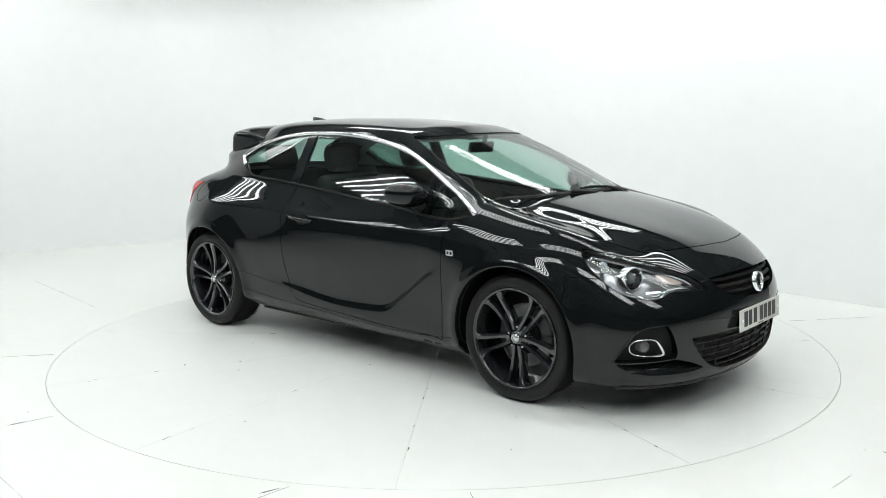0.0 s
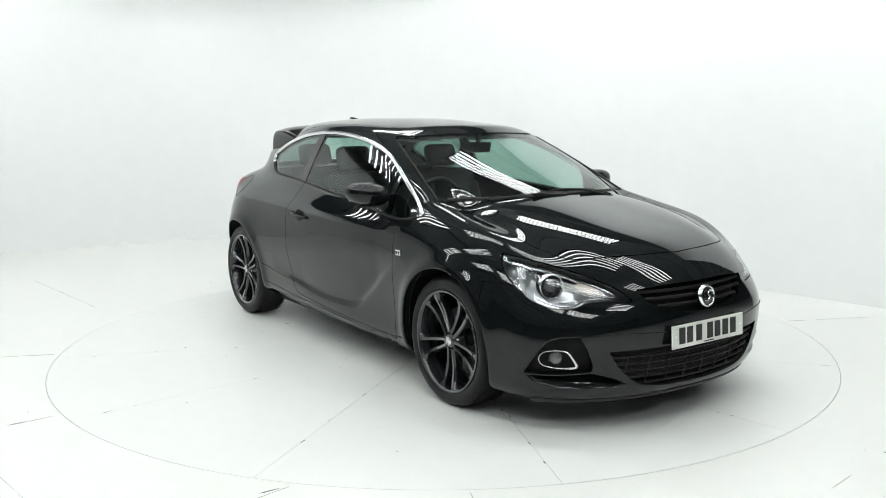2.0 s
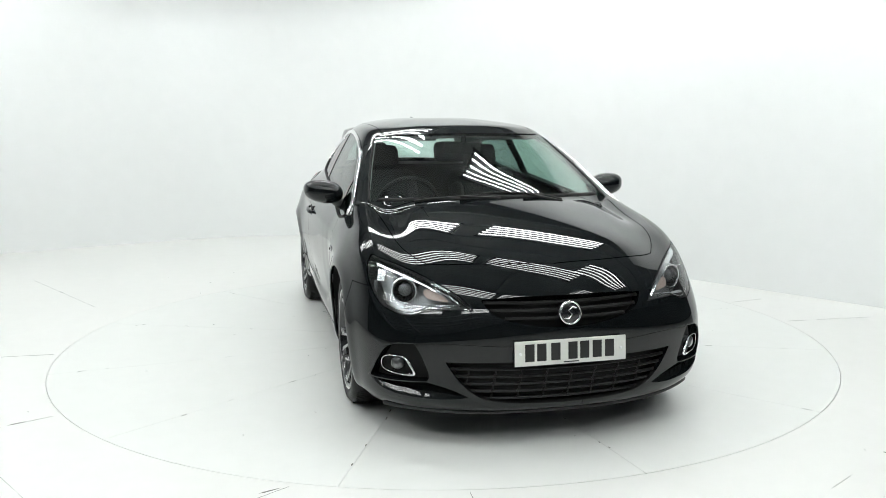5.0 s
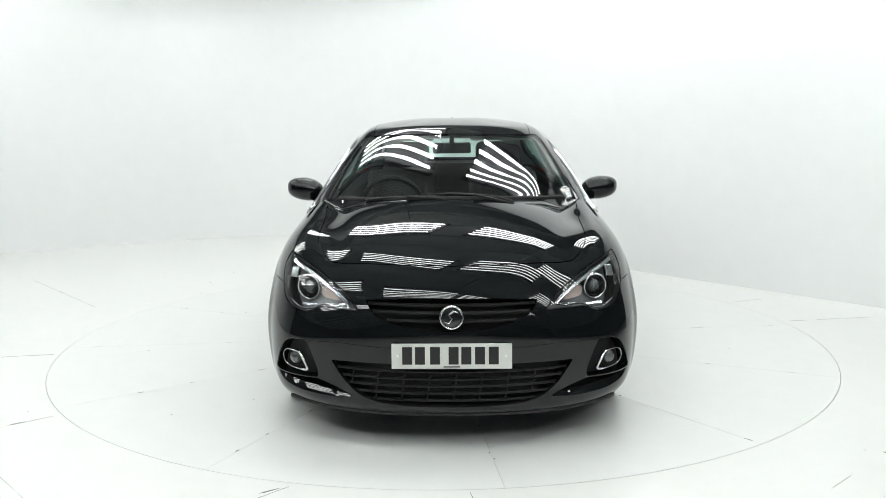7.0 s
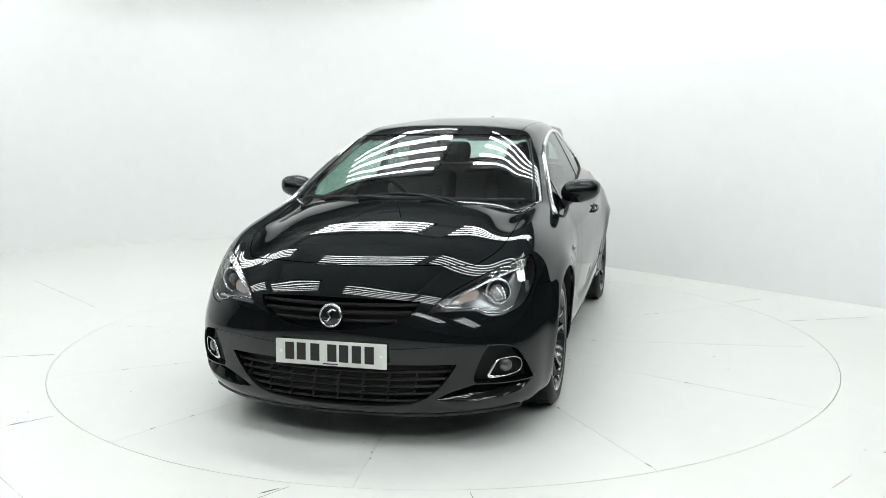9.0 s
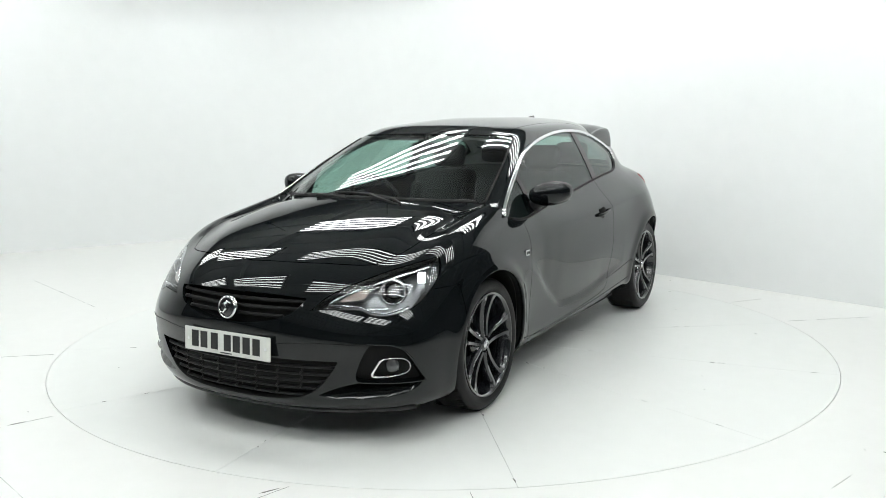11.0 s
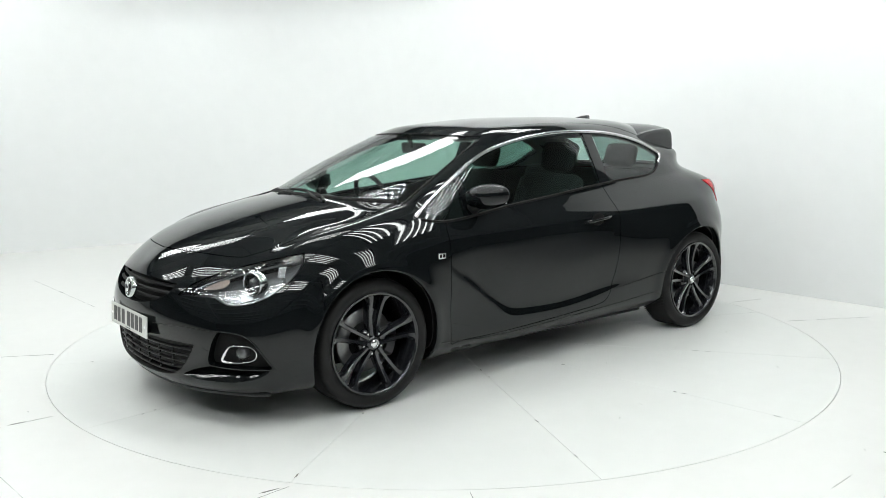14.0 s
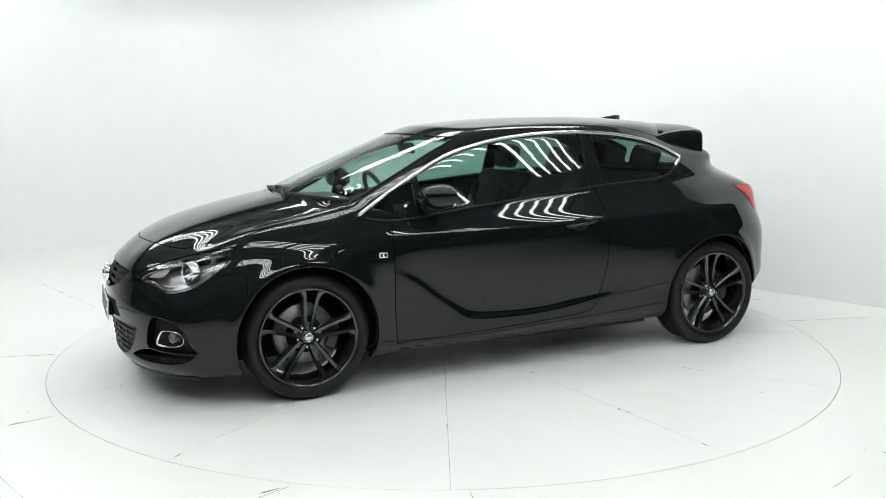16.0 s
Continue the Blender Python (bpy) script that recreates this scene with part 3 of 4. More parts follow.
def grid_normals(V, T, N):
    """Smooth normals of a pressed grid, kept where nothing was pressed."""
    F = np.cross(V[T[:, 1]] - V[T[:, 0]], V[T[:, 2]] - V[T[:, 0]])
    M = np.zeros_like(V)
    for k in range(3):
        np.add.at(M, T[:, k], F)
    M /= np.maximum(np.linalg.norm(M, axis=1, keepdims=True), 1e-12)
    w = np.clip(np.abs(N[:, 1:2]) * 2 - 0.8, 0, 1) * (np.abs(V[:, 1:2]) > 0.2)
    R = w * M + (1 - w) * N
    return R / np.maximum(np.linalg.norm(R, axis=1, keepdims=True), 1e-12)


V1 = press(V0, N0)
HALF = (V1, grid_normals(V1, T0, N0), T0)


def to_mesh(name, mesh, both=False, flip=False, edge=0.0, inward=0.0, face=True):
    """A mesh with the skin's own normals. both: with its mirror image; edge: depth of a turned-in edge; inward: offset."""
    V, N, T = mesh
    V = V - N * inward
    if edge:
        E = np.sort(np.concatenate([T[:, [0, 1]], T[:, [1, 2]], T[:, [2, 0]]]), 1)
        D = np.concatenate([T[:, [0, 1]], T[:, [1, 2]], T[:, [2, 0]]])
        _, first_at, count = np.unique(E, axis=0, return_index=True, return_counts=True)
        B = D[first_at[count == 1]]
        B = B[~((np.abs(V[B[:, 0], 1]) < 1e-5) & (np.abs(V[B[:, 1], 1]) < 1e-5))]
        n = len(V)
        a, b = V[B[:, 0]], V[B[:, 1]]
        na, nb = N[B[:, 0]], N[B[:, 1]]
        side = np.cross(b - a, na)
        side /= np.maximum(np.linalg.norm(side, axis=1, keepdims=True), 1e-9)
        k = len(B)
        V = np.concatenate([V, a, b, b - nb * edge, a - na * edge])
        N = np.concatenate([N, side, side, side, side])
        i = n + np.arange(k)
        T = np.concatenate([T if face else T[:0], np.stack([i + k, i, i + 3 * k], 1), np.stack([i + k, i + 3 * k, i + 2 * k], 1)])
    if both or flip:
        Vm, Nm, Tm = V * FLIP, N * FLIP, T[:, ::-1]
        V, N, T = (Vm, Nm, Tm) if flip else (np.concatenate([V, Vm]), np.concatenate([N, Nm]), np.concatenate([T, Tm + len(V)]))
    me = bpy.data.meshes.new(name)
    me.from_pydata(V.tolist(), [], T.tolist())
    me.polygons.foreach_set("use_smooth", [True] * len(me.polygons))
    me.normals_split_custom_set_from_vertices(N.tolist())
    return me


def split(mesh, d, gap=0.0):
    """Inside and outside of an outline, with a gap between."""
    return clip(mesh, d, -gap, True), clip(mesh, d, gap, False)


def field(mesh, axes, poly, where=None):
    d = inside(mesh[0][:, axes], poly)
    return d if where is None else np.where(where(mesh[0]), d, np.maximum(d, 0.05))


XZ, YZ, XY = [0, 2], [1, 2], [0, 1]
# outlines of the openings and panels
SIDE_GLASS = outline([(1.043, .958), (.88, .928), (.64, .943), (.346, .978), (.005, 1.008), (-.46, 1.052), (-.79, 1.074), (-1.03, 1.092), (-1.15, 1.140), (-1.245, 1.210), (-1.082, 1.294), (-.818, 1.352), (-.52, 1.376), (-.21, 1.374), (.104, 1.342), (.412, 1.274), (.644, 1.174), (.831, 1.077)], sharp=(0, 9))
SCREEN = outline([(-.68, 1.02), (-.5, 1.03), (0, 1.055), (.5, 1.03), (.690, 1.018), (.636, 1.17), (.552, 1.342), (.47, 1.360), (.25, 1.373), (0, 1.376), (-.25, 1.373), (-.47, 1.360), (-.552, 1.342), (-.636, 1.17)], sharp=(0, 4))
REAR_GLASS = outline([(-.5, 1.12), (0, 1.13), (.5, 1.12), (.42, 1.33), (0, 1.345), (-.42, 1.33)], sharp=(0, 2, 3, 5))
LAMP = outline([(.785, .832), (.705, .806), (.632, .780), (.552, .743), (.482, .704), (.442, .670), (.414, .636), (.48, .637), (.56, .635), (.607, .630), (.645, .612), (.69, .604), (.74, .612), (.785, .640), (.808, .690), (.816, .745), (.806, .795)], sharp=(0, 6))
UPPER_GRILLE = outline([(-.379, .682), (-.19, .694), (0, .696), (.19, .694), (.379, .682), (.344, .630), (.268, .594), (.144, .569), (0, .561), (-.144, .569), (-.268, .594), (-.344, .630)], sharp=(0, 4))
LOWER_GRILLE = outline([(-.54, .410), (-.27, .413), (0, .415), (.27, .413), (.54, .410), (.492, .335), (.428, .270), (.30, .223), (0, .210), (-.30, .223), (-.428, .270), (-.492, .335)], sharp=(0, 4))
FOG_POCKET = outline([(.836, .302), (.812, .380), (.785, .440), (.745, .474), (.665, .484), (.640, .440), (.622, .395), (.606, .345), (.612, .316), (.72, .308)], sharp=(0, 4, 8))
WINGLET = outline([(.838, .297), (.72, .303), (.612, .311), (.52, .284), (.440, .247), (.52, .234), (.62, .232), (.72, .238), (.79, .258)], sharp=(0, 2, 4))
BONNET = outline([(2.088, -.3), (2.09, 0), (2.056, .253), (1.985, .45), (1.909, .565), (1.70, .655), (1.42, .668), (1.12, .69), (1.16, .55), (1.27, .3), (1.31, 0), (1.27, -.3)], sharp=(1, 4, 7))
DOOR = outline([(.862, 1.02), (.866, .90), (.871, .84), (.869, .535), (.853, .27), (.80, .256), (.519, .258), (-.025, .284), (-.30, .302), (-.40, .325), (-.45, .40), (-.493, .587), (-.512, .80), (-.503, .92), (-.48, 1.10)], sharp=(0, 14))
TAIL = outline([(-1.60, 1.02), (-1.72, 1.015), (-1.87, 1.00), (-1.93, .93), (-1.88, .86), (-1.80, .85), (-1.74, .90), (-1.66, .975)], sharp=(0,))

rest = HALF
for ax in (AXLE, -AXLE):
    rest = clip(rest, np.hypot(rest[0][:, 0] - ax, rest[0][:, 2] - WHEEL_Z) - ARCH_R, 0.0, False)
side_glass, rest = split(rest, field(rest, XZ, SIDE_GLASS, lambda V: V[:, 1] > 0.3), 0.002)
screen, rest = split(rest, field(rest, YZ, SCREEN, lambda V: V[:, 0] > 0), 0.002)
rear_glass, rest = split(rest, field(rest, YZ, REAR_GLASS, lambda V: V[:, 0] < -1.2), 0.002)
SHELL = rest
lamp, rest = split(rest, field(rest, YZ, LAMP, lambda V: V[:, 0] > 1.2), 0.002)
ugrille, rest = split(rest, field(rest, YZ, UPPER_GRILLE, lambda V: V[:, 0] > 1.6))
lgrille, rest = split(rest, field(rest, YZ, LOWER_GRILLE, lambda V: V[:, 0] > 1.6))
pocket, rest = split(rest, field(rest, YZ, FOG_POCKET, lambda V: V[:, 0] > 1.6))
winglet, rest = split(rest, field(rest, YZ, WINGLET, lambda V: V[:, 0] > 1.6))
tail, rest = split(rest, field(rest, XZ, TAIL, lambda V: V[:, 1] > 0.3), 0.002)
bonnet, rest = split(rest, field(rest, XY, BONNET, lambda V: V[:, 2] > 0.6), 0.0022)
door, rest = split(rest, field(rest, XZ, DOOR, lambda V: V[:, 1] > 0.3), 0.0022)
# front bumper: ahead of a line from the arch up to the lamp, below the bonnet
BUMPER_LINE = 1.66 + (0.66 - rest[0][:, 2]) * 0.1
bumper, rest = split(rest, np.where(rest[0][:, 0] > 1.0, np.maximum(BUMPER_LINE - rest[0][:, 0], np.where(rest[0][:, 1] > .6, rest[0][:, 2] - .70, -1.0)), 0.1), 0.0018)
roof, rest = split(rest, np.where(rest[0][:, 2] > 1.3, np.abs(rest[0][:, 1]) - 0.50 + np.maximum(rest[0][:, 0] - 0.1, 0) * 0.02, 0.1), 0.0018)

for nm, mesh, label in (("bonnet", bonnet, "gloss black bonnet"), ("front_bumper", bumper, "gloss black front bumper"), ("roof", roof, "gloss black roof skin")):
    part(nm, to_mesh(nm, mesh, both=True, edge=0.02), M_PAINT, car, label)
part("bodyshell", to_mesh("bodyshell", rest, both=True, edge=0.02), M_PAINT, car, "gloss black wings, sills and rear quarters")
doors = {}
for flip in (False, True):
    doors[flip] = part("door", to_mesh("door", door, flip=flip, edge=0.02), M_PAINT, car, "gloss black long door")

GLASS_PARTS = []
GLASS_PARTS.append(part("windscreen", to_mesh("windscreen", screen, both=True), M_GLASS, car, "green-tinted windscreen"))
GLASS_PARTS.append(part("rear_window", to_mesh("rear_window", rear_glass, both=True), M_GLASS, car, "green-tinted rear window"))
# side glass: corner light, door glass and rear quarter glass with pillars between
cuts = ((0.70, 2.0, "corner_window", M_PRIVACY), (-0.475, 0.66, "door_window", M_PRIVACY), (-2.0, -0.565, "quarter_window", M_QUARTER))
for lo, hi, nm, mat in cuts:
    lean = 0.10 * (side_glass[0][:, 2] - 1.05)
    piece = clip(side_glass, side_glass[0][:, 0] + lean * (nm != "corner_window") * 0.3, hi, True)
    lean = 0.10 * (piece[0][:, 2] - 1.05)
    piece = clip(piece, piece[0][:, 0] + lean * (nm != "corner_window") * 0.3, lo, False)
    for flip in (False, True):
        GLASS_PARTS.append(part(nm, to_mesh(nm, piece, flip=flip, inward=0.004), mat, car))
for lo, hi in ((0.66, 0.70), (-0.565, -0.475)):
    piece = clip(clip(side_glass, side_glass[0][:, 0], hi, True), clip(side_glass, side_glass[0][:, 0], hi, True)[0][:, 0], lo, False)
    for flip in (False, True):
        part("pillar_cover", to_mesh("pillar_cover", piece, flip=flip, edge=0.02, inward=0.001), M_PAINT, car, "gloss black pillar cover")
for ob in GLASS_PARTS:
    ob.visible_shadow = False


def lie(V, a, b, c, p, q):
    """Coordinate c of a surface where its coordinates a and b are p and q: a weighted plane through the points nearby."""
    d2 = (V[:, a] - p) ** 2 + (V[:, b] - q) ** 2
    j = np.argpartition(d2, 12)[:12]
    w = np.exp(-d2[j] / (d2[j].mean() + 1e-9))
    A = np.stack([np.ones(12), V[j, a] - p, V[j, b] - q], 1) * w[:, None]
    lo, hi = V[j, c].min(), V[j, c].max()
    return float(np.clip(np.linalg.lstsq(A, V[j, c] * w, rcond=1e-6)[0][0], lo - .004, hi + .004))


SIDE_V = HALF[0][(HALF[0][:, 1] > 0.25) & (np.abs(HALF[1][:, 1]) > 0.2)]
FRONT_V = HALF[0][(HALF[0][:, 0] > 1.2) & (HALF[0][:, 2] < 1.0)]
SCREEN_V = HALF[0][(HALF[0][:, 0] > .2) & (HALF[0][:, 2] > .95)]
FRONT_V, SCREEN_V = np.concatenate([FRONT_V, FRONT_V * FLIP]), np.concatenate([SCREEN_V, SCREEN_V * FLIP])


def surface_y(x, z):
    """The half width of the body's side at a place seen from the side."""
    return lie(SIDE_V, 0, 2, 1, x, z)


def surface_x(y, z):
    """The body's front at a place seen from ahead."""
    return lie(FRONT_V, 1, 2, 0, abs(y), z)


def screen_x(y, z):
    """The windscreen at a place seen from ahead."""
    return lie(SCREEN_V, 1, 2, 0, abs(y), z)


# chrome line over the side windows
def window_chrome(sgn):
    bm = bmesh.new()
    start = 9 * 8 - 6
    pts = [(*p,) for p in SIDE_GLASS[start:]] + [tuple(SIDE_GLASS[0]), tuple(SIDE_GLASS[2])]
    line = [(x, sgn * (surface_y(x, z) + 0.003), z) for x, z in pts[::2]]
    add_tube(bm, line, 0.0145, 8, 0.8)
    smooth(bm)
    return part("window_trim", bm, M_CHROME, car, "bright chrome window trim")


for sgn in (1, -1):
    window_chrome(sgn)
    bm = bmesh.new()
    pts = [(x, z - 0.004) for x, z in SIDE_GLASS[2:9 * 8 - 4:2]]
    add_tube(bm, [(x, sgn * (surface_y(x, z) + 0.001), z) for x, z in pts], 0.008, 6)
    smooth(bm)
    part("window_seal", bm, M_DARK, car, "black rubber window seal")

# inner lining, floor pan and wheel houses
lining = clip(SHELL, SHELL[0][:, 0], 1.12, True)
up = clip(lining, lining[0][:, 2], 1.10, False)
down = clip(lining, lining[0][:, 2], 1.10, True)
part("headliner", to_mesh("headliner", up, both=True, inward=0.035), M_LINER, car, "grey cloth roof lining and pillars")
part("door_lining", to_mesh("door_lining", down, both=True, inward=0.05), M_DASH, car, "charcoal inner lining")
bm = bmesh.new()
add_box(bm, (0.15, 0, 0.21), (3.5, 1.20, 0.05), bevel=0.01)
add_box(bm, (0.0, 0, 0.20), (1.75, 1.56, 0.05), bevel=0.01)
part("underbody", bm, M_DARK, car, "black underbody")
for ax in (AXLE, -AXLE):
    for sgn in (1, -1):
        bm = bmesh.new()
        rows = []
        for i in range(33):
            w = math.pi * (-0.12 + 1.24 * i / 32)
            p = (ax + (ARCH_R + 0.004) * math.cos(w), WHEEL_Z + (ARCH_R + 0.004) * math.sin(w))
            yo = surface_y(ax + (ARCH_R + 0.02) * math.cos(w), WHEEL_Z + (ARCH_R + 0.02) * math.sin(w)) - 0.012
            rows.append([bm.verts.new((p[0], sgn * y, p[1])) for y in (yo, yo - 0.10, 0.60)])
        for a, b in zip(rows, rows[1:]):
            for k in range(2):
                bm.faces.new((a[k], a[k + 1], b[k + 1], b[k]))
        hub = [bm.verts.new((r[2].co.x, sgn * 0.595, r[2].co.z)) for r in rows]
        bm.faces.new(hub)
        smooth(bm, 50)
        part("wheel_house", bm, M_DARK, car, "black wheel house liner")
        bm = bmesh.new()
        arc = []
        for i in range(41):
            w = math.pi * (-0.14 + 1.28 * i / 40)
            x, z = ax + ARCH_R * math.cos(w), WHEEL_Z + ARCH_R * math.sin(w)
            if z > 0.2:
                arc.append((x, sgn * (surface_y(ax + (ARCH_R + .006) * math.cos(w), WHEEL_Z + (ARCH_R + .006) * math.sin(w)) - 0.006), z))
        add_tube(bm, arc, 0.007, 8)
        smooth(bm)
        part("arch_lip", bm, M_PAINT, car)


# ---- wheels ----
def wheel():
    """A twenty-inch wheel, outer face at y = 0 looking to +y."""
    root = new("wheel")
    root.parent = car
    bm = bmesh.new()
    prof = [(.262, -.012), (.272, .002), (.292, .010), (.312, .008), (.326, -.004), (.335, -.022), (.338, -.05), (.3385, -.11), (.338, -.17), (.334, -.20), (.318, -.222), (.285, -.23), (.262, -.215)]
    add_lathe(bm, prof, 96)
    smooth(bm, 60)
    tyre = part("tyre", bm, M_RUBBER, root, "black low-profile tyre")
    bm = bmesh.new()
    for i in range(96):
        w = 2 * math.pi * i / 96
        m = Matrix.Rotation(-w, 4, "Y")
        for y, tw in ((-.04, .35), (-.19, -.35)):
            vs = add_box(bm, (0, 0, 0), (.003, .05, .0035), Matrix.Rotation(tw, 4, "X"))
            bmesh.ops.transform(bm, matrix=m @ Matrix.Translation((.3382, y, 0)), verts=vs)
    tagged(part("tread", bm, M_RUBBER, root), "black rubber tread", kind="stuff")
    bm = bmesh.new()
    prof = [(.266, -.006), (.268, .004), (.262, .007), (.254, .003), (.250, -.012), (.243, -.035), (.236, -.07), (.232, -.14), (.240, -.19), (.262, -.205)]
    add_lathe(bm, prof, 96)
    smooth(bm, 40)
    part("rim", bm, M_RIM, root, "gloss black alloy rim")
    for k in range(5):
        bm = bmesh.new()
        for sg in (1, -1):
            rows = []
            for i in range(15):
                t = i / 14
                r = .040 + .211 * t
                a = radians(90 + 72 * k)
                flare = max(t - .80, 0) / .20
                wd = .0125 + .0015 * t + .019 * flare ** 2
                y = -.020 + .018 * t - .014 * math.sin(math.pi * t)
                d = Vector((math.cos(a), 0, math.sin(a)))
                s = Vector((-math.sin(a), 0, math.cos(a))) * sg
                c = d * (r - .004 * flare) + s * (.0160 + .026 * t + .018 * flare ** 2)
                sec = [(-wd * .8, -.05), (-wd, -.012), (-wd * .75, -.001), (wd * .35, .002), (wd * .9, -.006), (wd * 1.15, -.022), (wd * 1.0, -.05)]
                rows.append([bm.verts.new(c + s * u + Vector((0, y + v, 0))) for u, v in sec])
            for a_, b_ in zip(rows, rows[1:]):
                for j in range(6):
                    q = (a_[j], a_[j + 1], b_[j + 1], b_[j])
                    bm.faces.new(q if sg > 0 else q[::-1])
        # short bridge that joins the two bars near the hub
        ax_ = Vector((math.cos(radians(90 + 72 * k)), 0, math.sin(radians(90 + 72 * k))))
        add_box(bm, ax_ * .058 + Vector((0, -.055, 0)), (.04, .03, .036), Matrix.Rotation(-radians(90 + 72 * k), 4, "Y"))
        bmesh.ops.recalc_face_normals(bm, faces=bm.faces)
        smooth(bm, 35)
        part("spoke", bm, M_RIM, root)
    bm = bmesh.new()
    add_lathe(bm, [(0.0, -.016), (.028, -.016), (.034, -.021), (.045, -.034), (.075, -.046), (.082, -.08)], 48)
    smooth(bm, 40)
    hub = part("hub", bm, M_RIM, root)
    for k in range(5):
        a = radians(90 + 36 + 72 * k)
        bm = bmesh.new()
        add_lathe(bm, [(.0, -.030), (.006, -.030), (.0095, -.036), (.0095, -.06)], 6, "Y", (.055 * math.cos(a), 0, .055 * math.sin(a)))
        part("wheel_bolt", bm, M_SATIN, root, "steel wheel bolt")
    bm = bmesh.new()
    add_lathe(bm, [(0, -.012), (.017, -.012), (.0185, -.015), (.0185, -.018)], 32)
    add_lathe(bm, [(.019, -.016), (.020, -.011), (.0225, -.011), (.0235, -.016)], 32)
    smooth(bm, 40)
    part("centre_cap", bm, M_SATIN, root, "silver centre cap")
    bm = bmesh.new()
    add_lathe(bm, [(.100, -.105), (.165, -.105), (.168, -.11), (.168, -.128), (.100, -.13)], 64)
    smooth(bm, 40)
    part("brake_disc", bm, M_DISC, root, "grey steel brake disc")
    bm = bmesh.new()
    add_lathe(bm, [(.0, -.085), (.098, -.085), (.100, -.12)], 48)
    smooth(bm, 40)
    part("disc_hub", bm, M_DARK, root, "dark brake disc hub")
    bm = bmesh.new()
    rows = []
    for i in range(13):
        w = radians(150 + 60 * i / 12)
        e = .010 if i in (0, 12) else 0.0
        rows.append([bm.verts.new((r * math.cos(w), y, r * math.sin(w))) for r, y in ((.128 + e, -.082 - e), (.180 - e, -.082 - e), (.190 - e, -.095), (.190 - e, -.14), (.128 + e, -.14))])
    for a_, b_ in zip(rows, rows[1:]):
        for j in range(5):
            q = (j + 1) % 5
            bm.faces.new((a_[j], a_[q], b_[q], b_[j]))
    bm.faces.new(rows[0][::-1])
    bm.faces.new(rows[-1])
    bmesh.ops.recalc_face_normals(bm, faces=bm.faces)
    part("brake_caliper", bm, M_STEEL, root)
    return root


w0 = wheel()
w0.matrix_basis = pose(AXLE, HUB_Y, WHEEL_Z, 0, -6, 0)
for x, sgn, turn in ((-AXLE, 1, 4), (AXLE, -1, 36), (-AXLE, -1, 10)):
    copy_thing(w0, pose(x, sgn * HUB_Y, WHEEL_Z, 0, 0, 0 if sgn > 0 else 180) @ pose(0, 0, 0, 0, turn, 0))


# ---- lamps ----
def bent(points, r, name, mat, parent, label="", n=8, flat=1.0, closed=False):
    bm = bmesh.new()
    add_tube(bm, points, r, n, flat, closed)
    smooth(bm, 60)
    return part(name, bm, mat, parent, label)


def lathe_part(name, prof, m, mat, parent, label="", n=40, axis="X"):
    bm = bmesh.new()
    add_lathe(bm, prof, n, axis)
    smooth(bm, 40)
    ob = part(name, bm, mat, parent, label)
    ob.matrix_basis = m
    return ob


